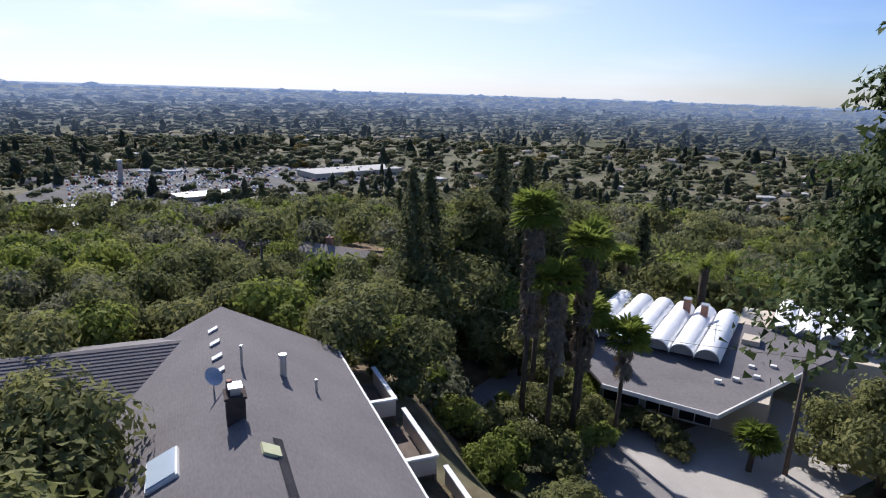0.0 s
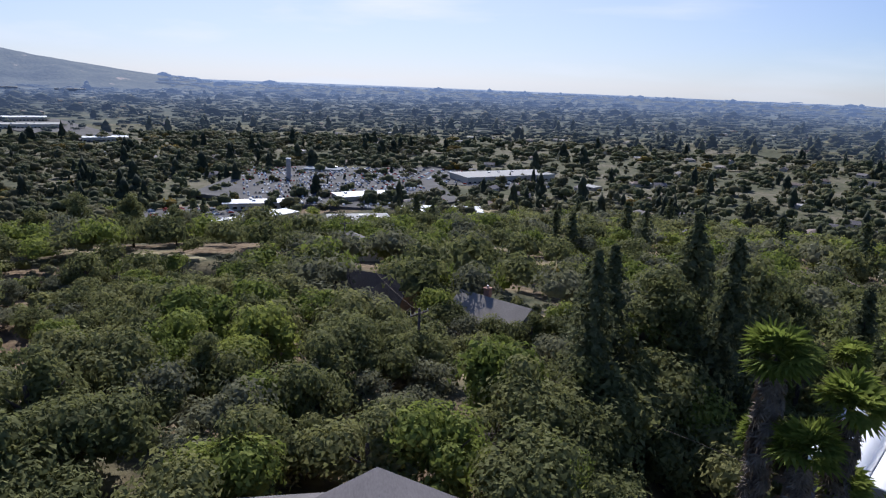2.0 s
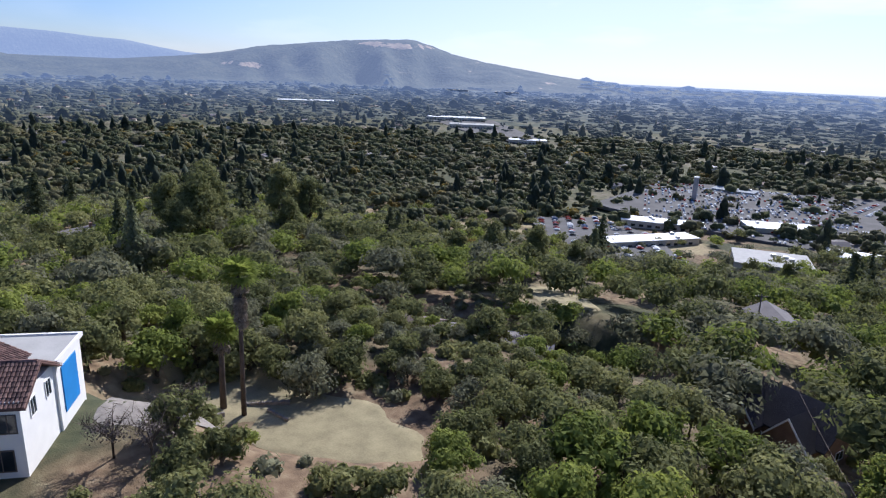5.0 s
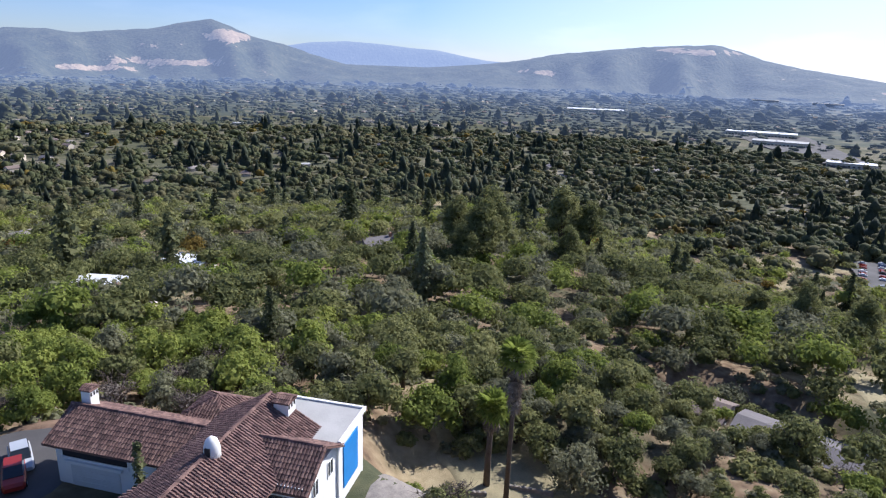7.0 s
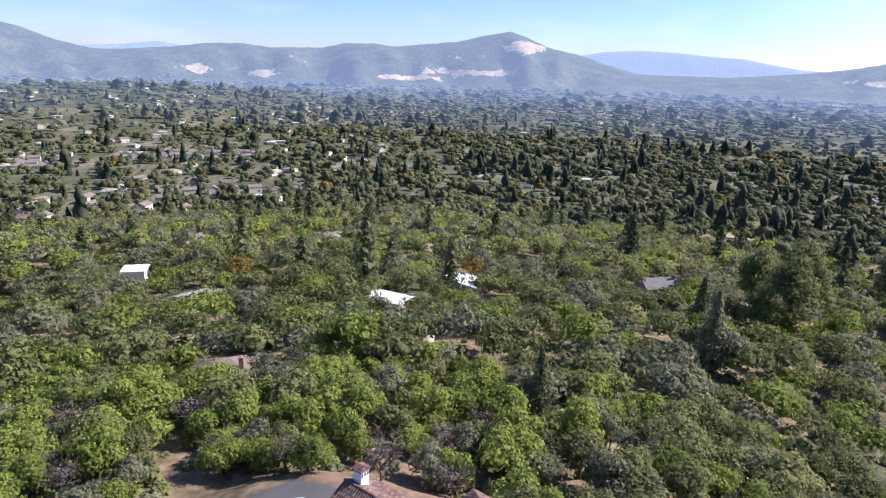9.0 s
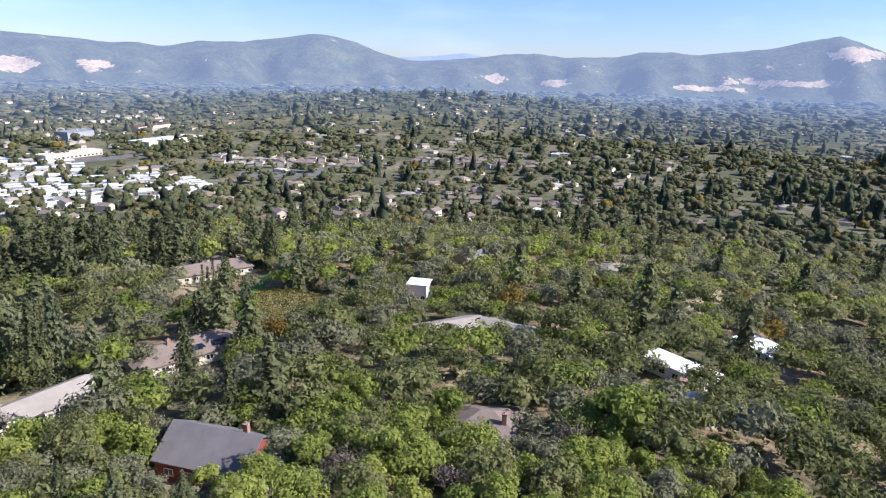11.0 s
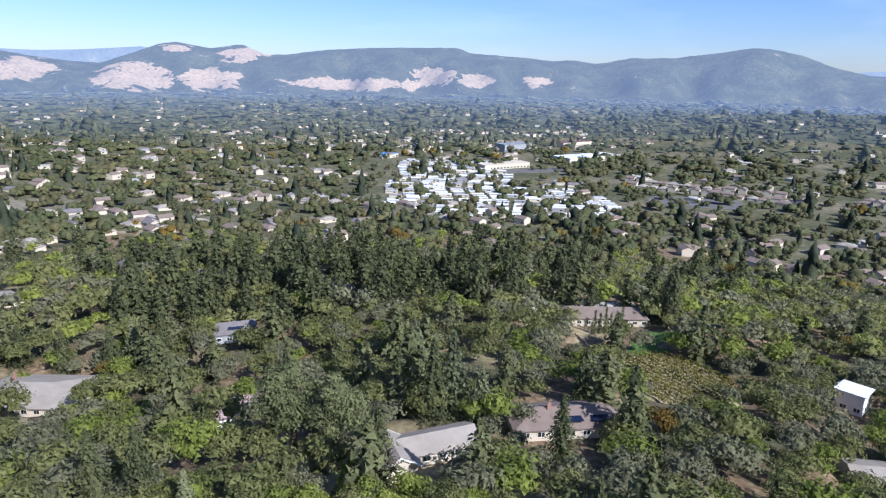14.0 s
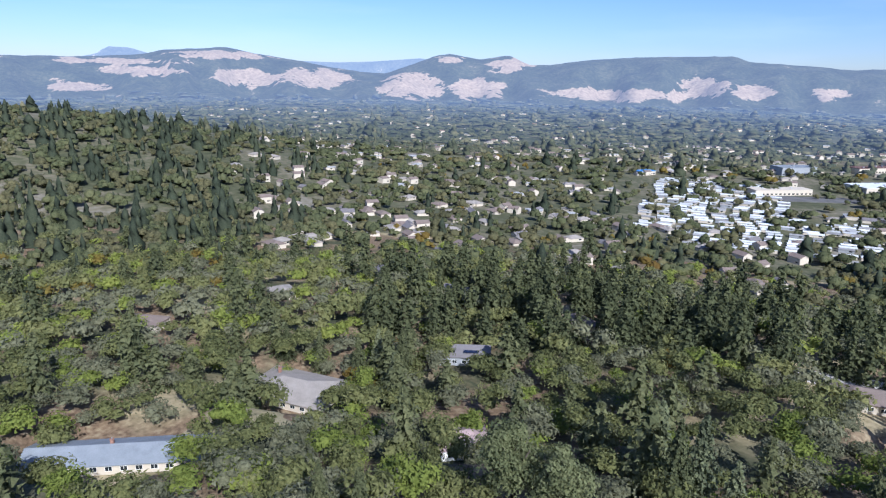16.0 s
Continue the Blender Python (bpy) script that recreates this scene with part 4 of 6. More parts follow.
while r < 4700:
    s = max(8.4, r / 52) if r < 500 else r / 62 if r < 1250 else r / 52
    n = int(2 * math.pi * r * 270 / 360 / s)
    loose = 0.45 if r < 300 else 1.6
    a = radians(-52) + np.arange(n) * radians(276) / n + gen.uniform(-loose, loose, n) * s / r
    rr = r + gen.uniform(-loose, loose, n) * s
    X, Y = CX - rr * np.sin(a), CY + rr * np.cos(a)
    Z = ground(X, Y)
    u = gen.random(n)
    for x, y, z, q, aa in zip(X, Y, Z, u, np.degrees(a)):
        if r < 330 and lane(x, y) < 2:
            continue
        if r < 420 and any((x - hx) ** 2 + (y - hy) ** 2 < 130 for hx, hy in SINGLES):
            continue
        if any((x - ox) ** 2 + (y - oy) ** 2 < orr * orr for ox, oy, orr in OPEN) and q > 0.22:
            continue
        if r > 420 and vnoise(x, y, 0.02, 3) + 0.5 * vnoise(x, y, 0.055, 9) > 0.42 and q > (0.25 if r < 1250 else 0.75):
            continue
        if r > 3400 and aa > 36:
            continue
        if 440 < r < 1150 and (146 < aa < 196 or -40 < aa < 14 or 108 < aa < 140) and q > 0.5:
            continue
        k = random.random()
        if r + 130 * (q - 0.5) < 430:
            con = 0.0 if aa < 60 and r < 180 else 0.025 if aa < 128 else 0.07
            if 230 < r < 330 and 142 < aa < 182:
                con = 0.55
            dst = mids
            kind = "fir" if k < con else "oak" if k < con + (1 - con) * 0.5 else "lime" if k < con + (1 - con) * 0.7 else "grey" if k < 0.99 else "gold"
            sc = random.uniform(1.0, 1.8)
            if 25 < aa < 64 and r < 135:
                sc *= 0.75
            up = sc * random.uniform(0.72, 1.05) * (1.35 if kind == "fir" and con > 0.8 else 1)
        else:
            dst = fars
            con = 0.035 + 0.09 * (vnoise(x, y, 0.008, 5) > 0.3) if r < 1500 else 0.05
            if aa > 190 and r < 1500:
                con = 0.22
            kind = "fir" if k < con else "gold" if k > 0.975 and aa < 185 else "green" if k < con + (1 - con) * 0.6 else "olive"
            sc = random.choice((0.5, 0.6, 0.8, 1.0, 1.2, 1.5, 2.0)) * random.uniform(0.85, 1.2) * max(1.0, s / 10.5)
            up = min(sc * 1.15, 1.9) * random.uniform(0.75, 1.2)
            if r > 1600:
                sc *= 1.35
            if kind == "fir":
                sc *= 0.85
        dst[kind].append((x, y, z - 0.3, sc, up))
    r += s * 0.93 if r < 500 else s * 0.93

MB = [mid_broad(200 + i) for i in range(6)]
ML = [mid_broad(210 + i, 5, 32, 0.85) for i in range(6)]
MC = [mid_conifer(220 + i) for i in range(5)]
FB = [far_broad(240 + i) for i in range(8)]
FL = [far_broad(280 + i, 2, 0) for i in range(8)]
FC = [far_conifer(260 + i) for i in range(5)]
for k, mat, tpl, lab in (("oak", OAK, MB, "dark olive oak woods on the lower slopes"), ("lime", LIME, MB, "bright green broadleaf woods on the slopes"), ("grey", GREY, MB, "grey-green scrub woods on the slopes"),
                         ("fir", FIR, MC, "dark conifer woods below the hill"), ("gold", GOLD, MB, "scattered trees in autumn colour")):
    spots = np.array(mids[k])
    rr = np.hypot(spots[:, 0] - CX, spots[:, 1] - CY)
    stuff_trees("hill_woods", lab, mat, tpl, spots[rr <= 225])
    stuff_trees("lower_woods", lab, mat, ML if tpl is MB else tpl, spots[rr > 225])
VALLEY_GREEN = leaf_mat("valley_foliage", (0.052, 0.063, 0.032), (0.115, 0.126, 0.059), (0.199, 0.194, 0.091), 0.02, 0.36)
VALLEY_OLIVE = leaf_mat("valley_olive_foliage", (0.076, 0.076, 0.040), (0.148, 0.139, 0.068), (0.244, 0.215, 0.099), 0.02, 0.36)
VALLEY_FIR = leaf_mat("valley_conifers", (0.03, 0.038, 0.025), (0.056, 0.068, 0.042), (0.09, 0.1, 0.058), 0.02, 0.25)
split = 1150.0
for k, mat, tpl, lab in (("green", VALLEY_GREEN, FB, "green street trees across the valley town"), ("olive", VALLEY_OLIVE, FB, "olive and fading trees across the valley town"),
                         ("fir", VALLEY_FIR, FC, "dark pointed conifers across the valley town"), ("gold", GOLD, FB, "yellow and orange autumn trees across the valley")):
    spots = np.array(fars[k])
    rr = np.hypot(spots[:, 0] - CX, spots[:, 1] - CY)
    stuff_trees("valley_trees", lab, mat, tpl, spots[rr <= split])
    stuff_trees("distant_woods", "woods far across the valley with haze painted as blue glow", FAR_GREEN, tpl if tpl is FC else FL, spots[rr > split], True)
print("TREES", placed, {k: len(v) for k, v in mids.items()}, {k: len(v) for k, v in fars.items()})


# undergrowth between the near trees
under = {"oak": [], "grey": []}
for _ in range(2300):
    a, r_ = radians(random.uniform(-46, 218)), math.sqrt(random.uniform(18 ** 2, 125 ** 2))
    x, y = CX - r_ * math.sin(a), CY + r_ * math.cos(a)
    if lane(x, y) == 0 or math.hypot(x, y) < 8:
        continue
    k = random.uniform(0.16, 0.42)
    under["oak" if random.random() < 0.6 else "grey"].append((x, y, g(x, y) - 0.35 * k * 6, k, k * random.uniform(0.7, 1.1)))


def low_brush(seed):
    gen = np.random.default_rng(seed)
    ch = []
    for i in range(2):
        d = unit(1, gen)[0]
        c = np.array([d[0] * 1.6, d[1] * 1.6, 3.0])
        q = unit(30, gen)
        q[:, 2] = np.abs(q[:, 2])
        ch.append((c + ICO0_V * (2.2 * gen.uniform(0.75, 1.2, (12, 1))), ICO0_F))
        ch.append(leaf_quads(c + q * 2.6 * gen.uniform(0.85, 1.15, (30, 1)), q + 0.6 * unit(30, gen), 1.4, gen))
    return joined(ch)


LB = [low_brush(300 + i) for i in range(6)]
for _ in range(550):
    a, r_ = radians(random.uniform(22, 66)), math.sqrt(random.uniform(62 ** 2, 150 ** 2))
    x, y = CX - r_ * math.sin(a), CY + r_ * math.cos(a)
    if lane(x, y) == 0:
        continue
    k = random.uniform(0.3, 0.5)
    under["oak" if random.random() < 0.6 else "grey"].append((x, y, g(x, y) - 2.0 * k, k, k * random.uniform(0.7, 1.0)))
stuff_trees("undergrowth", "olive brush and low scrub under the trees", OAK, LB, under["oak"])
stuff_trees("undergrowth", "grey-green dusty brush under the trees", GREY, LB, under["grey"])


# ---- houses ----
def site(name, x, y, z, turn, label, category="house", group=""):
    """A thing's base: an empty with its own axes."""
    ob = new(name)
    ob.matrix_world = pose(x, y, z, 0, 0, turn)
    return tagged(ob, label, category, group)


def gable_roof(w, l, eave, rise, over=0.5, thick=0.22):
    """A roof with its ridge along y, w across, l long, as one closed plate."""
    a, b, k = w / 2 + over, l / 2 + over, rise / (w / 2)
    lo = eave - over * k
    top = eave + rise
    s = Shape()
    pr = [(-a, lo), (0, top), (a, lo), (a, lo - thick), (0, top - thick), (-a, lo - thick)]
    v = [(x, -b, z) for x, z in pr] + [(x, b, z) for x, z in pr]
    s.add(v, [(0, 1, 7, 6), (1, 2, 8, 7), (2, 3, 9, 8), (3, 4, 10, 9), (4, 5, 11, 10), (5, 0, 6, 11), (0, 5, 4, 1), (1, 4, 3, 2), (6, 7, 10, 11), (7, 8, 9, 10)])
    return s


def hip_roof(w, l, eave, rise, over=0.6, thick=0.22):
    a, b = w / 2 + over, l / 2 + over
    k = max(0.01, b - a) if b > a else 0.01
    s = Shape()
    lo, top = eave - 0.12, eave + rise
    s.add([(-a, -b, lo), (a, -b, lo), (a, b, lo), (-a, b, lo), (0, -k, top), (0, k, top), (-a, -b, lo - thick), (a, -b, lo - thick), (a, b, lo - thick), (-a, b, lo - thick)],
          [(0, 1, 4), (1, 2, 5, 4), (2, 3, 5), (3, 0, 4, 5), (6, 7, 1, 0), (7, 8, 2, 1), (8, 9, 3, 2), (9, 6, 0, 3), (9, 8, 7, 6)])
    return s


def wall_shape(w, l, h, rise=0.0, low=1.5):
    a, b = w / 2, l / 2
    s = Shape().box(-a, -b, -low, a, b, h)
    if rise:
        for y in (-b, b):
            s.add([(-a, y - 0.08, h), (a, y - 0.08, h), (0, y - 0.08, h + rise - 0.24), (-a, y + 0.08, h), (a, y + 0.08, h), (0, y + 0.08, h + rise - 0.24)],
                  [(0, 1, 2), (5, 4, 3), (0, 3, 4, 1), (1, 4, 5, 2), (2, 5, 3, 0)])
    return s


def window(parent, x, y, z, w, h, turn=0, frame_mat=None):
    """A framed window on a wall; it faces -y before the turn."""
    m = pose(x, y, z, 0, 0, turn)
    f, p = Shape(), Shape()
    t = 0.08
    f.box(-w / 2 - t, -0.07, -h / 2 - t, w / 2 + t, 0.02, -h / 2).box(-w / 2 - t, -0.07, h / 2, w / 2 + t, 0.02, h / 2 + t)
    f.box(-w / 2 - t, -0.07, -h / 2, -w / 2, 0.02, h / 2).box(w / 2, -0.07, -h / 2, w / 2 + t, 0.02, h / 2).box(-0.03, -0.06, -h / 2, 0.03, 0.02, h / 2)
    p.box(-w / 2, -0.03, -h / 2, w / 2, 0.015, h / 2)
    fo = part("window", f, frame_mat or TRIM, parent)
    po = part("pane", p, GLASS, fo)
    fo.matrix_local = m
    return fo


def chimney(parent, x, y, z0, z1, w=0.8, mat=None):
    c = part("chimney", Shape().box(x - w / 2, y - w / 2, z0, x + w / 2, y + w / 2, z1).box(x - w / 2 - .07, y - w / 2 - .07, z1, x + w / 2 + .07, y + w / 2 + .07, z1 + .12), mat or BRICK, parent)
    part("flue", Shape().tube([(x, y, z1 + .12), (x, y, z1 + .45)], [.14, .14], 8), METAL, c)
    return c


def house(x, y, z, turn, w, l, h, rise, roof_mat, wall_mat, label, hip=False, chim=None, wings=(), wins=True, group="", name="house"):
    """A house w across and l long with its ridge along its own y; wings: (x, y, turn, w, l, h, rise)."""
    t = site(name, x, y, z, turn, label, group=group)
    part("wall", wall_shape(w, l, h, 0 if hip else rise), wall_mat, t)
    part("roof", (hip_roof if hip else gable_roof)(w, l, h, rise), roof_mat, t)
    for wx, wy, wt, ww, wl2, wh, wr in wings:
        a = part("wall", wall_shape(ww, wl2, wh, wr), wall_mat, t)
        b = part("roof", gable_roof(ww, wl2, wh, wr), roof_mat, t)
        a.matrix_local = b.matrix_local = pose(wx, wy, 0.004, 0, 0, wt)
        for e in (-1, 1):
            for sx in (-1, 1):
                k, y = wr / (ww / 2), e * (wl2 / 2 + 0.53)
                c = part("gable_trim", Shape().add([(sx * (ww / 2 + .5), y + dy, wh - .5 * k + dz) for dz in (-.3, .04) for dy in (-.05, .05)] + [(0, y + dy, wh + wr + dz) for dz in (-.3, .04) for dy in (-.05, .05)],
                                                   [(0, 1, 3, 2), (4, 6, 7, 5), (0, 2, 6, 4), (1, 5, 7, 3), (2, 3, 7, 6), (0, 4, 5, 1)]), TRIM, b)
    if wins:
        for k in np.arange(-l / 2 + 1.8, l / 2 - 1, 3.4):
            window(t, -w / 2, k, 1.55, 1.5, 1.1, -90)
            window(t, w / 2, k + 0.5, 1.55, 1.5, 1.1, 90)
        window(t, 0, -l / 2, 1.55, 1.8, 1.2, 0)
        window(t, 0, l / 2, 1.55, 1.8, 1.2, 180)
    if chim:
        chimney(t, chim[0], chim[1], h - 0.5, h + rise + 0.9)
    return t


def panels(parent, x, y, z, w, l, slope, turn):
    """A rack of solar panels lying on a roof slope."""
    m = pose(x, y, z, 0, 0, turn) @ pose(0, 0, 0, slope)
    n, k = max(1, round(w / 1.05)), max(1, round(l / 1.7))
    for i in range(n):
        for j in range(k):
            p = part("solar_panel", Shape().box(i * w / n - w / 2 + .02, j * l / k - l / 2 + .02, 0.05, (i + 1) * w / n - w / 2 - .02, (j + 1) * l / k - l / 2 - .02, 0.1), SOLAR, parent)
            p.matrix_local = m


# ---- the grey gabled house below the first view ----
def first_house():
    t = house(-7.3, 22.3, 79.5, 22.1, 12, 25, 3.1, 3.0, GREY_SHINGLE, BROWN_WALL, "large gabled house with grey shingle roof and white fascia")
    t.name = "gabled_house"
    return t


H1 = first_house()

# ---- house with white barrel-vaulted roofs ----
def vault(parent, x0, x1, y0, y1, z, rise=1.0):
    s, n = Shape(), 12
    pr = [((x0 + x1) / 2 - math.cos(math.pi * k / n) * (x1 - x0) / 2, z + math.sin(math.pi * k / n) * rise) for k in range(n + 1)]
    v = [(x, y0, zz) for x, zz in pr] + [(x, y1, zz) for x, zz in pr]
    s.add(v, [(k, k + 1, n + 2 + k, n + 1 + k) for k in range(n)])
    s.add([(x, y0, zz - 0.1) for x, zz in pr] + [(x, y1, zz - 0.1) for x, zz in pr], [(k, n + 1 + k, n + 2 + k, k + 1) for k in range(n)])
    s.add([(x, y0, zz) for x, zz in pr] + [(x, y0, zz - 0.1) for x, zz in pr], [(k, n + 1 + k, n + 2 + k, k + 1) for k in range(n)])
    o = part("vault_roof", s, VAULT_WHITE, parent, smooth=True)
    e = Shape().add([(x, y0 + 0.45, zz - 0.1) for x, zz in pr], [tuple(range(n + 1))])
    part("arched_end_panel", e, GREY_WALL, o, "dark panel under the arch")
    part("arched_end_panel", Shape().add([(x, y1 - 0.45, zz - 0.1) for x, zz in pr], [tuple(range(n, -1, -1))]), GREY_WALL, o)
    return o


AW = site("vaulted_house", 24.0, 50.7, 72.0, -31, "house with white barrel-vaulted roofs and wide grey eaves")
part("wall", Shape().box(-10.5, -4.5, -1.5, 4.5, 14, 3.2).box(0, 9, -1.5, 14, 20, 3.2), CREAM_WALL, AW)
part("eave_roof", Shape().slab([(-12, -3.0, 3.45), (-7.2, -8.6, 3.4), (1.45, -8.8, 3.4), (6.4, 3, 3.5), (9.5, 9.6, 3.6), (2.2, 11.6, 4.0), (-12, 11, 4.0)], 0.22), GREY_SHINGLE, AW, "wide grey-brown eave roof")
for k in range(6):
    vault(AW, 0.3 - 2.1 * (k + 1), 0.3 - 2.1 * k, -0.6, 12.0, 4.1)
for k in range(5):
    vault(AW, 3.2 + 2.1 * k, 5.3 + 2.1 * k, 11.0, 20.5, 3.75)


# ---- the white villa with clay-tiled roofs ----
def tiled_plane(s, o, u, v, width, reach, step=0.28, course=0.42):
    """Barrel tiles over a slope: o its lower corner, u along the eave, v up the slope; reach(a) is the slope's length at a."""
    o, u, v = Vector(o), Vector(u).normalized(), Vector(v).normalized()
    n = u.cross(v).normalized()
    if n.z < 0:
        n = -n
    k = int(width / step)
    for i in range(k):
        a = (i + 0.5) * width / k
        top = reach(a)
        m = max(1, int(top / course))
        for j in range(m):
            b0, b1 = top * j / m, min(top, top * (j + 1) / m + 0.05)
            w0, w1 = step * 0.5, step * 0.4
            ring = []
            for b, w, lift in ((b0, w0, 0.075), (b1, w1, 0.03)):
                for x, h in ((-w, 0.0), (-w * 0.5, 0.085), (w * 0.5, 0.085), (w, 0.0)):
                    ring.append(tuple(o + u * (a + x) + v * b + n * (h + lift)))
            s.add(ring, [(0, 1, 5, 4), (1, 2, 6, 5), (2, 3, 7, 6), (0, 3, 2, 1)])
    return s


def tiled_gable(parent, cx, cy, w, l, eave, rise, along="x", over=0.45):
    a, b = w / 2 + over, l / 2 + over
    deck = gable_roof(w, l, eave, rise, over, 0.16)
    tiles = Shape()
    k = rise / (w / 2)
    lo = eave - over * k
    sl = math.hypot(a, eave + rise - lo)
    tiled_plane(tiles, (-a, -b, lo), (0, 1, 0), (a, 0, eave + rise - lo), 2 * b, lambda q: sl)
    tiled_plane(tiles, (a, -b, lo), (0, 1, 0), (-a, 0, eave + rise - lo), 2 * b, lambda q: sl)
    for j in range(int(2 * b / 0.4)):
        y = -b + 0.4 * j
        tiles.tube([(0, y, eave + rise + 0.03), (0, y + 0.44, eave + rise + 0.06)], [0.16, 0.13], 6)
    d = part("roof", deck, RED_TILE, parent)
    tl = part("roof_tiles", tiles, TILES, d, "weathered red-brown barrel tiles", kind="stuff")
    d.matrix_local = pose(cx, cy, 0, 0, 0, -90 if along == "x" else 0)
    return d


TILES, tn_, tl_, tb_ = material("barrel_tiles", 0.85, 0, 0.25)
isl = tn_.new("ShaderNodeNewGeometry").outputs["Random Per Island"]
tf = maths(tn_, tl_, "ADD", maths(tn_, tl_, "MULTIPLY", isl, 0.6), maths(tn_, tl_, "MULTIPLY", noise_of(tn_, tl_, 0.5, 4), 0.4))
tl_.new(ramp_of(tn_, tl_, tf, [(0.15, (0.075, 0.047, 0.043)), (0.5, (0.15, 0.088, 0.075)), (0.85, (0.25, 0.155, 0.125))]), tb_.inputs["Base Color"])

SP = site("white_villa", -70, 18, 82, -30.7, "white stucco villa with red-brown clay tile roofs")
part("wall", Shape().box(-3.3, -14.6, -1.5, 2.0, -1.0, 4.5), WHITE_WALL, SP)
part("wall", Shape().box(-3.0, -1.0, -1.5, 13.0, 6.6, 6.2), WHITE_WALL, SP)
part("wall", Shape().box(-1.6, 6.3, -1.5, 4.6, 9.4, 6.0), WHITE_WALL, SP)
part("wall", Shape().box(-7.0, 3.0, -1.5, -1.5, 9.6, 5.9), WHITE_WALL, SP)
part("flat_roof", Shape().box(-7.2, 2.8, 5.9, -1.4, 9.8, 6.1), GREY_FLAT, SP, "flat pale grey roof")
tiled_gable(SP, -0.6, -7.8, 6.2, 13.4, 4.4, 1.6, "y")
tiled_gable(SP, 5.2, 2.8, 8.2, 16.2, 6.2, 2.3, "x")
tiled_gable(SP, 1.5, 6.0, 6.0, 7.0, 5.9, 1.7, "y")

# ---- other houses of the hill ----
house(-14.8, 90.5, 70, 65, 7, 10.5, 3, 2.1, TAN_SHINGLE, CREAM_WALL, "house with pale ribbed tile roof and brick chimney", chim=(0.6, 1.6))
house(-38, 106.5, 64.2, 80, 9, 14, 4, 3.6, DARK_SHINGLE, BROWN_WALL, "steep dark-roofed house with pale gable trim", wings=((-3, 3.5, 90, 5, 7, 4, 3.0), (-3, -3.5, 90, 5, 7, 4, 3.0)))
house(-101, 93, 61, -58.6, 8, 9, 2.8, 1.4, BROWN_SHINGLE, CREAM_WALL, "low house with grey-brown roof among shrubs")
house(-87, 101.5, 60.5, -58.6, 8.5, 20, 2.8, 1.0, GREY_SHINGLE, CREAM_WALL, "long low house with grey roof beside a hedge")
house(-229, 3, g(-229, 3), -38, 8, 14, 3, 0.3, WHITE_ROOF, WHITE_WALL, "flat white-roofed house among oaks")
house(-246, 68, g(-246, 68) - 0.5, 20, 9, 16, 3.2, 2.2, GREY_SHINGLE, GREY_WALL, "slate-grey roofed house among oaks", chim=(1, 3))
house(-97, -62, 67, 16.5, 11, 15, 3.6, 3.4, GREY_SHINGLE, RED_WALL, "red timber house with steep grey roof", chim=(-1, 4.5))
house(-128, -31, 67, 26, 12, 14, 3.2, 2.4, BROWN_SHINGLE, CREAM_WALL, "house with brown hipped roof and brick chimney", hip=True, chim=(2.4, 3))
house(-180, -10, 63, -21, 6, 16, 3.4, 0.4, WHITE_ROOF, WHITE_WALL, "long white flat-roofed house")
house(-182, -71.5, 57, 59, 9, 19, 2.9, 1.4, TAN_SHINGLE, CREAM_WALL, "long low house with pale grey roof")
house(-190, -56, 57, 2, 9, 20, 2.9, 1.4, TAN_SHINGLE, CREAM_WALL, "long low wing with pale grey roof")
house(-219, -107, 49, 20, 7, 7, 6.2, 0.1, WHITE_ROOF, WHITE_WALL, "boxy white modern house", wings=((-6, -3, 90, 6, 8, 2.8, 0.6),))
house(-190, -187, 49, 68, 12, 34, 3.2, 2.3, BROWN_SHINGLE, CREAM_WALL, "long brown-roofed house above a vineyard", hip=True)
SO = house(-61, -225, 45, 88, 10, 18, 3.6, 2.4, GREY_SHINGLE, GREY_WALL, "blue-grey house with solar panels on its roof")
house(-59, -164, 47.5, 100, 10, 13, 3.4, 2.4, PINK_ROOF, WHITE_WALL, "white house with faded pink roof", hip=True)
house(-7, -197, 45, 68, 19, 28, 3.0, 2.6, TAN_SHINGLE, CREAM_WALL, "large low house with tan roof and brick chimneys", hip=True, chim=(-3, -8))
S2 = house(-126, -110, 61, 75, 11, 25, 3.0, 2.2, BROWN_SHINGLE, CREAM_WALL, "brown-roofed house with solar panels", hip=True, chim=(0.5, -4))
house(-90, -108, 63, 90, 8, 24, 2.9, 1.7, TAN_SHINGLE, CREAM_WALL, "tan-roofed house among conifers", wings=((2, -6, 90, 8, 10, 2.9, 2.4),))
house(24, -149, 52, -82, 11, 42, 2.9, 1.9, BLUE_SHINGLE, CREAM_WALL, "long house with blue-grey roof and brick chimney", chim=(0.5, 2))

# ---- the valley town ----
def small_house(name, w, l, h, rise, roof_mat, wall_mat, label, category="house", group="", hip=False):
    t = new(name)
    part("wall", wall_shape(w, l, h, 0 if hip else rise, 2.5), wall_mat, t)
    part("roof", (hip_roof if hip else gable_roof)(w, l, h, rise, 0.4), roof_mat, t)
    part("window", Shape().box(-w / 2 - 0.05, -l / 4 - 1.2, 1.0, -w / 2 + 0.1, -l / 4 + 1.2, 2.2), GLASS, t)
    part("window", Shape().box(w / 2 - 0.1, l / 4 - 1.2, 1.0, w / 2 + 0.05, l / 4 + 1.2, 2.2), GLASS, t)
    return tagged(t, label, category, group)


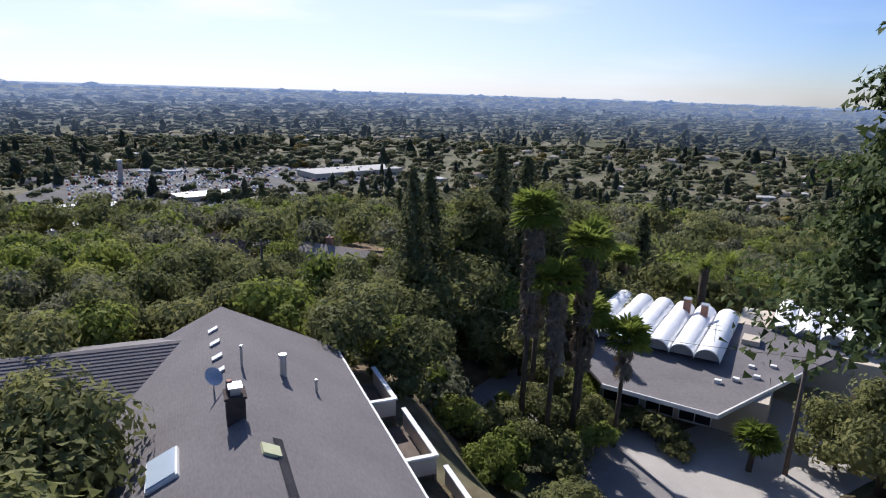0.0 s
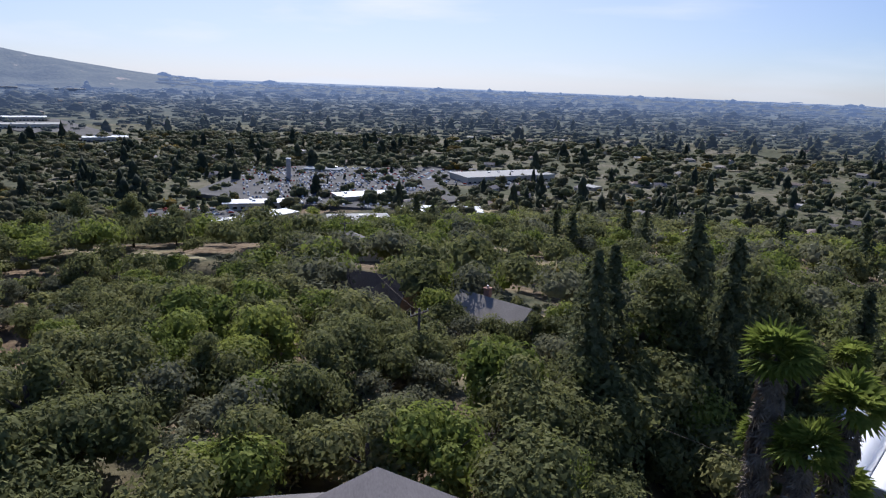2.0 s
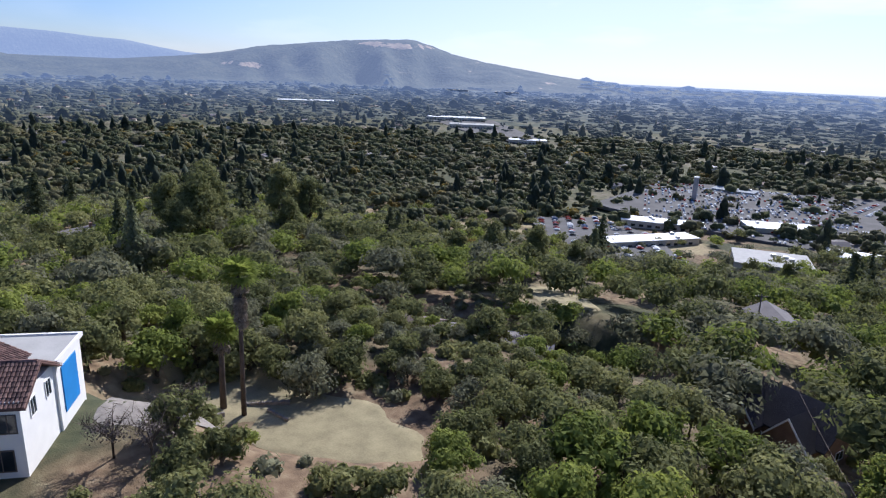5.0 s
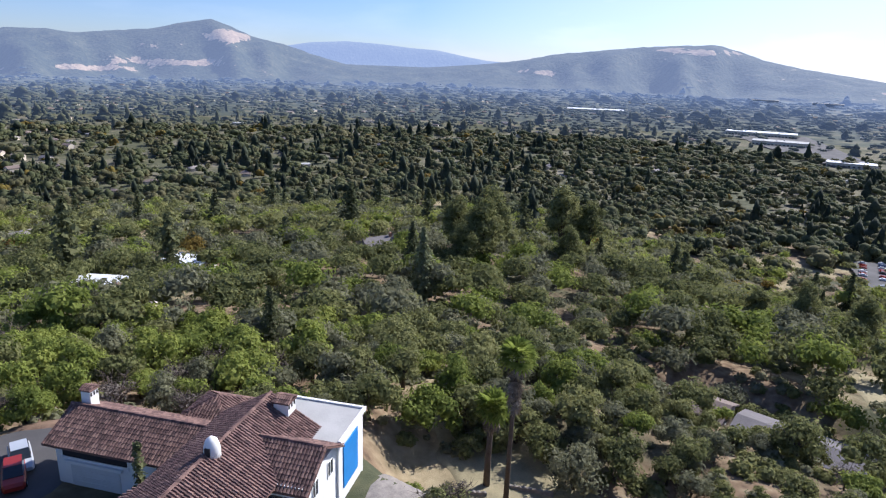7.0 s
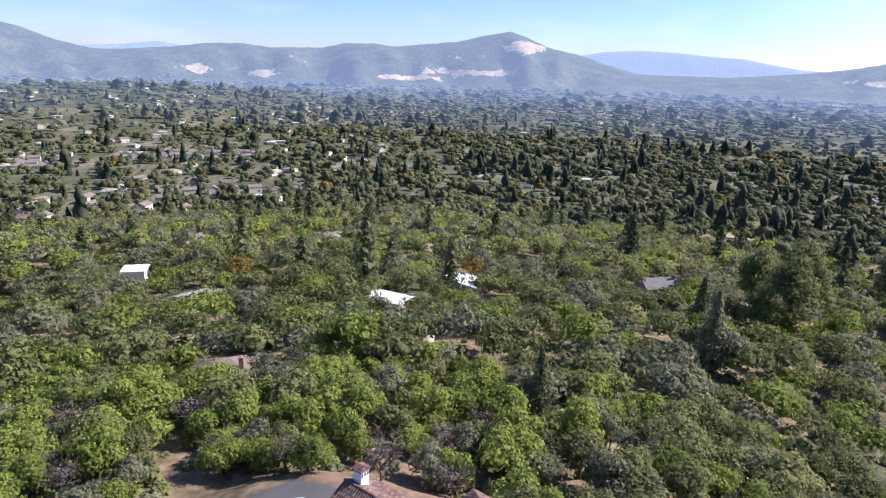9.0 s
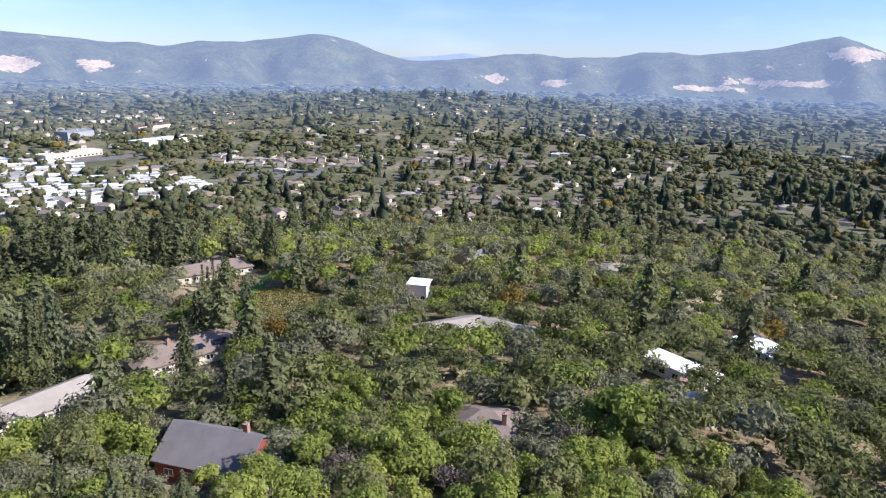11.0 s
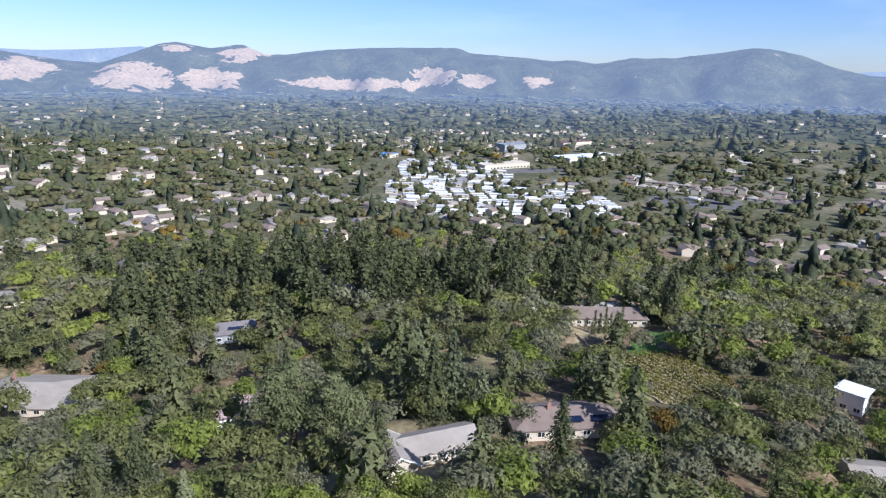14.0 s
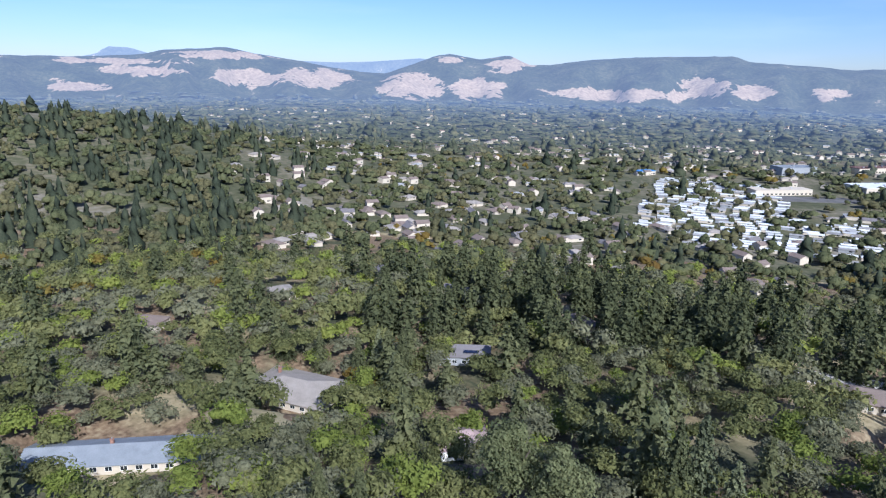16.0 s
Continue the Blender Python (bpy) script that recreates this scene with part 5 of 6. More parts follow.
HOME_ROOF, hn, hl, hb = material("mobile_home_roof", 0.6, 0, 0.3)
hv = maths(hn, hl, "ADD", maths(hn, hl, "MULTIPLY", hn.new("ShaderNodeObjectInfo").outputs["Random"], 0.8), maths(hn, hl, "MULTIPLY", noise_of(hn, hl, 0.4, 4), 0.3))
hl.new(ramp_of(hn, hl, hv, [(0.15, (0.22, 0.21, 0.2)), (0.4, (0.42, 0.42, 0.41)), (0.8, (0.66, 0.67, 0.67))]), hb.inputs["Base Color"])
rt = random.Random(5)
homes = [small_house("mobile_home", 5.8, 13.5, 2.9, 0.8, HOME_ROOF, CREAM_WALL, "white-roofed mobile home in a crowded park", "mobile home", "mobile homes in the park"),
         small_house("mobile_home", 5.2, 12, 2.8, 0.7, HOME_ROOF, GREY_WALL, "white-roofed mobile home with grey walls", "mobile home", "mobile homes in the park")]
homes[0].matrix_basis, homes[1].matrix_basis = pose(-330, -720, 0, 0, 0, 70), pose(-322, -690, 0, 0, 0, 70)
ax, ay = Vector((-0.394, -0.919)), Vector((-0.919, 0.394))
for i in range(-3, 33):
    for j in range(0, 13):
        p = Vector((-235, -610)) + ax * (i * 11.4 + rt.uniform(-2.5, 2.5)) + ay * (j * 19.5 + rt.uniform(-2, 2) + 6 * math.sin(i * 0.4))
        if (i < 1 and j < 3) or (i > 12 and j > 7) or (i > 24 and j > 6) or (i < 0 and j > 11) or j % 5 == 4 and i % 6 == 0 or rt.random() < 0.17:
            continue
        copy_thing(homes[rt.random() < 0.35], pose(p.x, p.y, g(p.x, p.y), 0, 0, 66.8 + rt.uniform(-4, 4)))
kinds_ = [small_house("town_house", 10, 14, 3.0, 2.0, TAN_SHINGLE, CREAM_WALL, "small suburban house with tan roof", "house", "suburban houses", True),
          small_house("town_house", 9, 13, 3.0, 2.2, GREY_SHINGLE, CREAM_WALL, "small suburban house with grey roof", "house", "suburban houses"),
          small_house("town_house", 10, 15, 3.0, 2.0, BROWN_SHINGLE, CREAM_WALL, "small suburban house with brown roof", "house", "suburban houses", True),
          small_house("town_house", 9, 12, 5.6, 2.0, BROWN_SHINGLE, CREAM_WALL, "two-storey suburban house with pale walls", "house", "suburban houses"),
          small_house("town_house", 12, 18, 3.2, 0.5, GREY_FLAT, CREAM_WALL, "low building with pale flat roof", "house", "suburban houses")]
for k, t in enumerate(kinds_):
    t.matrix_basis = pose(-60 - 22 * k, -640 - 9 * k, g(-60 - 22 * k, -640 - 9 * k), 0, 0, 20 * k)


JOINED = {}


def joined_house(k, m):
    """A house too far to tell from its neighbours, added to the joined ones."""
    for ob in kinds_[k].children:
        s = JOINED.setdefault(ob.data.materials[0].name, (Shape(), ob.data.materials[0]))[0]
        s.add([m @ v.co for v in ob.data.vertices], [tuple(p.vertices) for p in ob.data.polygons])


def suburb(n, a0, a1, r0, r1, pick, far=False):
    """Houses strewn along loose streets between two azimuths."""
    for _ in range(n):
        a, r_ = radians(rt.uniform(a0, a1)), math.sqrt(rt.uniform(r0 * r0, r1 * r1))
        x, y = CX - r_ * math.sin(a), CY + r_ * math.cos(a)
        if any((x - ox) ** 2 + (y - oy) ** 2 < (orr * 0.9) ** 2 for ox, oy, orr in OPEN):
            continue
        m = pose(x, y, g(x, y) + 0.2, 0, 0, 25 * round(vnoise(x, y, 0.004) * 4) + rt.choice((0, 90)) + rt.uniform(-8, 8))
        if far:
            joined_house(rt.choice(pick), m)
        else:
            copy_thing(kinds_[rt.choice(pick)], m)


suburb(110, 148, 195, 440, 700, (0, 0, 1, 2, 2, 3))
suburb(40, 116, 142, 480, 700, (0, 2, 3, 3))
suburb(50, -38, 14, 400, 640, (0, 1, 1, 2))
suburb(330, 145, 197, 680, 1500, (0, 0, 1, 2, 3, 3, 4), True)
suburb(120, 100, 145, 700, 1500, (0, 2, 3, 4), True)
suburb(260, -38, 40, 620, 1900, (0, 1, 1, 2, 4), True)
suburb(150, 50, 112, 420, 1900, (0, 1, 2, 4), True)
suburb(220, 145, 205, 1400, 2600, (1, 3, 4, 4), True)
suburb(150, 40, 145, 1500, 2600, (3, 4, 4), True)


# ---- grounds, drives and garden things near the camera ----
def patch(name, cx, cy, rx, ry, turn, mat, label, category, lift=0.15, seed=1, kind="structure", rough=0.12):
    """A sheet of other ground that lies on the hill, with an uneven edge."""
    n, m = 40, 9
    s = Shape()
    t = radians(turn)
    ids = []
    for j in range(m + 1):
        row = []
        for i in range(n):
            w = 2 * math.pi * i / n
            k = (j / m) * (1 + rough * math.sin(3 * w + seed) + rough * 0.7 * math.sin(7 * w + 2 * seed))
            x, y = math.cos(w) * rx * k, math.sin(w) * ry * k
            X, Y = cx + x * math.cos(t) - y * math.sin(t), cy + x * math.sin(t) + y * math.cos(t)
            row.append(len(s.v))
            s.v.append((X, Y, g(X, Y) + lift * (1 if j < m else -1.2)))
        ids.append(row)
    for j in range(m):
        for i in range(n):
            k = (i + 1) % n
            s.f.append((ids[j][i], ids[j + 1][i], ids[j + 1][k], ids[j][k]))
    return tagged(part(name, s, mat, None, label, True), category=category, kind=kind)


def paving(name, pts, z, mat, label, category="drive", thick=0.3):
    return tagged(part(name, Shape().slab([(x, y, z) for x, y in pts], thick), mat, None, label), category=category, kind="structure")


paving("driveway", [(-1, 56), (9, 60), (12, 54.5), (12.5, 47), (15, 42), (17, 36), (13, 33), (10, 38), (8.5, 42), (3.5, 45.5), (-1, 50)], 72.06, PALE_ASPHALT, "worn pale grey asphalt driveway curving past palms")
paving("forecourt", [(13, 46.2), (14.6, 42), (16.4, 36.5), (20, 33), (29, 36), (36, 46), (30, 52), (20, 46)], 72.1, CONCRETE, "pale concrete forecourt with hairline cracks")
patch("dry_clearing", -67, 53, 11, 7, 25, DRY_GRASS, "sunburnt dry grass clearing on the slope", "grass", 0.14, 2)
patch("dry_clearing", -82, 47, 10, 6, 20, DRY_GRASS, "pale dry grass behind the palms", "grass", 0.2, 5)
patch("litter_bank", -89, 8, 7, 14, -25, LITTER, "bank of red-brown leaf litter behind the villa", "soil", 0.12, 3)
patch("villa_forecourt", -79, 0, 7, 6, 0, ASPHALT, "dark asphalt parking court beside the villa", "drive", 0.1, 1, rough=0.05)
patch("dry_field", -96, 131, 16, 7, -35, DRY_GRASS, "strip of dry grass beyond the hedge", "grass", 0.25, 4)
patch("dry_clearing", 0, -165, 14, 9, 0, DRY_GRASS, "bare dry yard beside the long house", "grass", 0.25, 6)
patch("dry_clearing", 5, -178, 9, 6, 20, DRY_GRASS, "bare dry ground between oaks", "grass", 0.25, 7)
patch("lawn", -196, -162, 13, 8, 25, LAWN, "green mown lawn below the long brown house", "lawn", 0.25, 2)
patch("vineyard_soil", -183, -138, 17, 21, 10, DRY_GRASS, "dry soil of the vineyard", "soil", 0.25, 3, rough=0.06)
patch("terrace", -192, -200, 24, 9, -22, CONCRETE, "pale terrace behind the long brown house", "terrace", 0.25, 3)
patch("pool_lawn", -76, 113, 8, 4, -40, LAWN, "small green lawn beside the pool", "lawn", 0.3, 2)

patch("garden_terrace", -69.5, 37, 9, 6, -30, STONE, "stony terraced garden beside the villa", "garden", 0.12, 4)
for x, y, k, s in ((-61, 34, "bare0", .8), (-57.5, 31, "bare1", .75), (-64.5, 36.5, "bare2", .65), (-73, 34.5, "shrub0", 1.0), (-71, 38.5, "shrub2", .8), (-74.5, 41, "shrub1", .8), (-60, 29, "bare2", .8), (-88, -4, "bare1", .9), (-90, 6, "bare0", 1.0), (-91, 14, "bare2", .95)):
    plant(k, x, y, s)

# swimming pool
PL = site("swimming_pool", -70, 110.5, g(-70, 110.5) + 0.3, -30, "kidney-shaped turquoise swimming pool with pale coping", "pool")
rimp = [(math.cos(k * .262) * (4.2 + 0.5 * math.sin(k * .524)), math.sin(k * .262) * 2.6, 0.1) for k in range(24)]
part("coping", Shape().slab([(x * 1.18, y * 1.25, z) for x, y, z in rimp], 1.2), CONCRETE, PL)
part("water", Shape().slab([(x, y, z + 0.02) for x, y, z in rimp], 0.1), POOL, PL)

# vine rows
for i in range(15):
    s = Shape()
    gv_ = np.random.default_rng(400 + i)
    o = -14 + 2.0 * i
    L = 19 * math.sqrt(max(0.1, 1 - (o / 16.5) ** 2))
    n = int(L * 28)
    u_ = gv_.uniform(-L, L, n)
    X = -183 + o * math.cos(radians(10)) - u_ * math.sin(radians(10)) + gv_.uniform(-.35, .35, n)
    Y = -138 + o * math.sin(radians(10)) + u_ * math.cos(radians(10)) + gv_.uniform(-.35, .35, n)
    Z = ground(X, Y) + 0.25 + gv_.uniform(0.4, 1.5, n)
    lv, lf = leaf_quads(np.stack([X, Y, Z], 1), unit(n, gv_) + (0, 0, .6), 0.55, gv_)
    tagged(new("vine_hedge", quads_mesh("vine_hedge", lv, lf, VINE)), "row of yellowing grape vines", "vines", "vine rows")

# cypresses by the long brown house
for k in range(6):
    plant("cypress0", -181.5 - 2.1 * k, -176.5 + 0.3 * k, 1.1 + 0.05 * (k % 3), label="slender dark columnar cypress beside the lawn")
for k in range(5):
    plant("cypress0", -176 - 6.5 * k, -208 + 2.5 * k, 0.8)
plant("cypress0", -69.0, 11.9, 0.9, z=82.0, label="narrow dark cypress against the villa wall")
plant("cypress0", -79, 104, 0.6)
plant("cypress0", -74, 108, 0.6)
# hedge along the long low house
for k in range(14):
    plant("shrub1", -104 + 2.55 * k, 98 + 1.55 * k, 1.5, label="dark clipped hedge shrub beside the long roof")

# ---- palms ----
PALMS = []
for x, y, top, skirt, r0, sz in ((6.6, 44.2, 89.6, 8.0, .2, 1.5), (10.4, 43.6, 87.6, 7.0, .19, 1.45), (8.3, 42.6, 85.2, 5.5, .19, 1.4), (10.9, 44.6, 82.1, 3.5, .18, 1.4), (13.6, 43.4, 80.8, 2.0, .17, 1.3),
                                 (8, 49, 82, 1.5, .22, 1.2), (-75.6, 46.3, 89.3, 4.6, .25, 1.6), (-78.2, 45, 82.3, 1.2, .34, 1.6), (22.5, 40.5, 74.5, 0, .2, 1.2), (22, 74, 79, 1, .2, 1.4), (17, 71, 79, 1, .2, 1.4)):
    z = g(x, y)
    p = fan_palm(abs(int(x * 7 + y)), top - z, skirt, r0, size=sz)
    p.matrix_world = pose(x, y, z)
for x, y, top in ((30.5, 70.5, 79), (36, 76, 78), (2.4, 69, 81.5)):
    z = g(x, y)
    date_palm(int(x), top - z).matrix_world = pose(x, y, z)


for x, y, k, s in ((8.5, 47.2, "shrub0", 1.2), (11.2, 48.2, "shrub1", 1.4), (13.4, 47.6, "shrub0", 1.3), (15.6, 46.6, "shrub2", 1.1), (17.0, 44.2, "shrub1", 1.3), (18.2, 42.6, "shrub2", 1.0), (6.4, 47.6, "shrub0", 1.0), (7.2, 45.4, "oak1", .55),
                   (10.2, 50.8, "oak2", .6), (12.8, 50.6, "lime1", .55), (5.2, 44.2, "shrub1", 1.4), (1.2, 41.5, "lime0", .6), (-1.4, 43.5, "shrub0", 1.6), (0, 47.5, "oak0", .7), (-2.5, 52, "oak1", .9), (1.5, 57.8, "oak2", .9), (5.5, 60.5, "oak0", 1.0)):
    plant(k, x, y, s)


# ---- utility poles ----
def utility_pole(x, y, height, turn, label="weathered wooden utility pole with crossarm and insulators", lean=0.0):
    t = site("utility_pole", x, y, g(x, y), turn, label, "pole", "utility poles")
    t.matrix_world = t.matrix_world @ pose(0, 0, 0, 0, lean)
    part("pole", Shape().tube([(0, 0, -1), (0, 0, height * .5), (0, 0, height)], [.19, .16, .12], 9), WOOD, t, smooth=True)
    arm = part("crossarm", Shape().box(-1.25, -.06, height - .6, 1.25, .06, height - .45), WOOD, t)
    for k in (-1.1, -.6, .6, 1.1):
        part("insulator", Shape().tube([(k, 0, height - .45), (k, 0, height - .28)], [.05, .035], 6), METAL, arm)
    return t


utility_pole(25.0, 40.2, 9.3, 30, lean=1.5)
utility_pole(-18.6, 65.5, 81.9 - g(-18.6, 65.5), 60)
utility_pole(-249, -82, 11, 20)
utility_pole(-60, 150, 10, 40)


def wire(a, b, sag):
    c = bpy.data.curves.new("wire", "CURVE")
    c.dimensions, c.bevel_depth, c.bevel_resolution = "3D", 0.018, 1
    sp = c.splines.new("POLY")
    sp.points.add(16)
    a, b = Vector(a), Vector(b)
    for k in range(17):
        p = a.lerp(b, k / 16)
        sp.points[k].co = (p.x, p.y, p.z - sag * 4 * (k / 16) * (1 - k / 16), 1)
    c.materials.append(WOOD)
    return tagged(new("power_line", c), "thin dark overhead power line between poles", "wire", "power lines")


wire((25, 40.2, 81), (-18.6, 65.5, 81.5), 1.6)
wire((25, 40.2, 80.8), (44, 30, 80), 0.8)
wire((-18.6, 65.5, 81.5), (-60, 150, g(-60, 150) + 9.6), 2)


# ---- cars ----
PAINT = {k: plain_mat("car_paint_" + k, c, 0.25, 0.05, 1, 5, 0, 0.2, 0.6) for k, c in (("silver", (.5, .52, .54)), ("white", (.75, .75, .75)), ("dark", (.03, .03, .035)), ("red", (.3, .03, .02)), ("blue", (.04, .09, .2)))}
RUBBER = plain_mat("tyre_rubber", (.02, .02, .02), .9)


def loft(profile_sets):
    s = Shape()
    n = len(profile_sets[0])
    for p in profile_sets:
        s.v += p
    for i in range(len(profile_sets) - 1):
        for k in range(n):
            a, b = i * n + k, i * n + (k + 1) % n
            s.f.append((a, b, b + n, a + n))
    s.f.append(tuple(range(n - 1, -1, -1)))
    s.f.append(tuple((len(profile_sets) - 1) * n + k for k in range(n)))
    return s


def car(paint, label):
    t = new("car")
    rows = []
    for x, half, top in ((-2.25, .75, .75), (-2.1, .88, .95), (-1.0, .9, 1.0), (.9, .9, .95), (1.9, .86, .85), (2.2, .7, .65)):
        rows.append([(x, -half, .3), (x, half, .3), (x, half, top * .8), (x, half * .86, top), (x, -half * .86, top), (x, -half, top * .8)])
    part("body", loft(rows), PAINT[paint], t, smooth=False)
    part("cabin", loft([[(x, -h, .92), (x, h, .92), (x, h * k, z), (x, -h * k, z)] for x, h, k, z in ((-2.0, .78, .95, .97), (-1.5, .8, .85, 1.45), (.2, .8, .85, 1.5), (1.1, .78, .9, .97))]), GLASS, t)
    part("roof_panel", Shape().slab([(-1.5, -.66, 1.5), (.2, -.67, 1.53), (.2, .67, 1.53), (-1.5, .66, 1.5)], .05), PAINT[paint], t)
    for x in (-1.4, 1.4):
        for y in (-.82, .82):
            w = part("wheel", Shape().tube([(x, y - .1, .33), (x, y + .1, .33)], [.33, .33], 12), RUBBER, t)
            part("rim", Shape().tube([(x, y - .115, .33), (x, y + .115, .33)], [.2, .2], 8), METAL, w)
    return tagged(t, label, "car", "parked cars")


car("silver", "silver hatchback parked beside the villa").matrix_world = pose(-79.2, .6, g(-79.2, .6) + .12, 0, 0, 20)
car("red", "dark red car parked in shade beside the villa").matrix_world = pose(-76.6, .8, g(-76.6, .8) + .12, 0, 0, 15)

# ---- parts of the gabled house: vents, chimney, skylights, dish, deck ----
def on_roof(x):
    return 3.1 + 3.0 * (1 - abs(x) / 6)


SL = math.degrees(math.atan(3.0 / 6))
for y in (10.0, 8.2, 6.4, 4.8):
    v = part("roof_vent", Shape().box(-.2, -.15, -.02, .2, .15, .07).slab([(-.26, -.2, .1), (.26, -.2, .1), (.26, .2, .1), (-.26, .2, .1)], .03), TRIM, H1, "small white roof vent")
    v.matrix_local = pose(-.55, y, on_roof(.55), 0, -SL, 0)
for x, y, h, r in ((2.3, 5.4, .95, .16), (3.7, 4.6, .5, .06), (.4, 4.9, .9, .06)):
    part("vent_pipe", Shape().tube([(x, y, on_roof(x) - .2), (x, y, on_roof(x) + h)], [r, r], 9).tube([(x, y, on_roof(x) + h), (x, y, on_roof(x) + h + .14)], [r * 1.35, r * 1.2], 9), METAL, H1)
# brick colour darkened to carry the shade of the chimney's backlit side
BACKLIT_BRICK = plain_mat("backlit_shade_brick", (.06, .045, .04), .95, .3, 3, 9, .4)
ch = part("chimney", Shape().box(-.6, -.3, 4.6, .1, .5, 6.9).box(-.66, -.36, 6.9, .16, .56, 7.0), BACKLIT_BRICK, H1, "brick chimney with metal cowl, backlit shade in its colour")
part("chimney_cowl", Shape().box(-.42, -.15, 7.0, -.05, .3, 7.25).slab([(-.5, -.22, 7.33), (.02, -.22, 7.33), (.02, .38, 7.33), (-.5, .38, 7.33)], .06), METAL, ch)
part("chimney_pot", Shape().tube([(-.42, .42, 7.0), (-.42, .42, 7.4)], [.14, .12], 8), BRICK, ch)
sk = part("skylight", Shape().box(-.62, -.95, 0, .62, .95, .14), TRIM, H1, "large domed skylight")
part("pane", Shape().box(-.55, -.88, .14, .55, .88, .2), plain_mat("skylight_acrylic", (.45, .52, .58), .15, .05, 1, 5, 0, 0, .6), sk)
sk.matrix_local = pose(-2.9, -.6, on_roof(2.9), 0, -SL, 0)
sk2 = part("skylight", Shape().box(-.35, -.35, 0, .35, .35, .12), plain_mat("yellowed_acrylic", (.5, .5, .3), .4), H1, "small yellowed skylight")
sk2.matrix_local = pose(.7, -2.4, on_roof(.7), 0, SL, 0)
dish = Shape()
for j in range(5):
    for i in range(14):
        w, r_ = 2 * math.pi * i / 14, .42 * j / 4
        dish.v.append((math.cos(w) * r_, math.sin(w) * r_, .35 * r_ * r_))
for j in range(4):
    for i in range(14):
        dish.f.append((j * 14 + i, j * 14 + (i + 1) % 14, (j + 1) * 14 + (i + 1) % 14, (j + 1) * 14 + i))
dp = part("satellite_dish", dish, METAL, H1, "grey satellite dish on a short mast", True)
dp.matrix_local = pose(-.9, 3.2, on_roof(.9) + .7, 50, 0, 40)
part("dish_mast", Shape().tube([(-.9, 3.2, on_roof(.9) - .1), (-.9, 3.2, on_roof(.9) + .7)], [.035, .035], 6), METAL, H1)
# ridge caps and white fascia boards
rc = Shape()
for k in range(22):
    y = -8 + .3 * k
    rc.add([(.9, y, on_roof(.9) + .03), (1.25, y, on_roof(1.25) + .03), (1.25, y + .24, on_roof(1.25) + .12), (.9, y + .24, on_roof(.9) + .12)], [(0, 1, 2, 3), (3, 2, 1, 0)])
part("louvre_strip", rc, GREY_SHINGLE, H1, "row of small louvred roof vents", kind="stuff")
for sx in (-1, 1):
    part("fascia", Shape().box(sx * 6.52 - .05, -13, 2.55, sx * 6.52 + .05, 13, 2.88), TRIM, H1, "white painted fascia board")
# side wing with ribbed roof
wg = part("wing_roof", Shape().slab([(-12.5, 6.1, 3.42), (-1.2, 6.1, 3.42), (-1.2, 11.2, 5.05), (-12.5, 11.2, 5.05)], .2), GREY_SHINGLE, H1)
part("wing_roof", Shape().slab([(-12.5, 11.2, 5.05), (-1.2, 11.2, 5.05), (-1.2, 14, 4.2), (-12.5, 14, 4.2)], .2), GREY_SHINGLE, H1)
part("wall", Shape().box(-12.2, 6.6, -1.4, -5.9, 13.4, 3.4), BROWN_WALL, H1)
for k in range(20):
    u_ = k / 20
    part("roof_course", Shape().box(-12.55, 0, 0, -1.3, .1, .025), GREY_SHINGLE, wg).matrix_local = pose(0, 6.12 + 5.05 * u_, 3.43 + 1.62 * u_, 17.7)
# decks with white rails along the eave
for k, (y0, y1, x1) in enumerate(((7.4, 11.6, 8.6), (2.2, 7.0, 9.0), (-3.6, 1.8, 9.4))):
    dk = part("deck", Shape().box(6.1, y0, .5 - .5 * k, x1, y1, .7 - .5 * k), WOOD, H1, "weathered timber deck with pale railings")
    z = .7 - .5 * k
    part("railing", Shape().box(x1 - .1, y0, z, x1, y1, z + .95).box(6.2, y0 - .05, z, x1, y0 + .05, z + .95), CREAM_WALL, dk)
    part("rail_cap", Shape().box(x1 - .18, y0 - .1, z + .95, x1 + .08, y1 + .1, z + 1.05).box(6.2, y0 - .13, z + .95, x1 - .18, y0 + .13, z + 1.05), TRIM, dk, "white rail cap")
    for yy in (y0, y1):
        part("post", Shape().box(x1 - .14, yy - .07, -4, x1, yy + .07, z), WOOD, dk)

# ---- parts of the vaulted house ----
for x, y in ((-2.6, 8.6), (-4.4, 9.6)):
    c_ = part("chimney", Shape().box(x - .32, y - .32, 4.2, x + .32, y + .32, 6.1), BRICK, AW)
    part("chimney_cap", Shape().box(x - .38, y - .38, 6.1, x + .38, y + .38, 6.2), METAL, c_)
an = part("antenna", Shape().tube([(-.6, 1.6, 4.8), (-.6, 1.6, 7.0)], [.03, .03], 5).box(-1.2, 1.58, 6.2, 0, 1.62, 6.25).box(-1.0, 1.58, 6.6, -.2, 1.62, 6.65), METAL, AW, "thin metal aerial")
for x, y in ((2.6, 1.5), (3.2, -.5), (1.8, -2.0), (4.2, 2.6), (0.6, -3.2)):
    part("roof_vent", Shape().box(x - .25, y - .2, 3.4, x + .25, y + .2, 3.75), TRIM, AW)
part("roof_hatch", Shape().box(1.2, 6.2, 3.6, 2.7, 8.0, 4.25), CREAM_WALL, AW)
part("eave_fascia", Shape().slab([(-7.25, -8.72, 3.42), (1.52, -8.92, 3.42), (1.52, -8.8, 3.42), (-7.25, -8.6, 3.42)], .34).slab([(1.5, -8.9, 3.42), (6.5, 3, 3.52), (6.38, 3.02, 3.52), (1.4, -8.8, 3.42)], .34), TRIM, AW, "pale eave fascia")
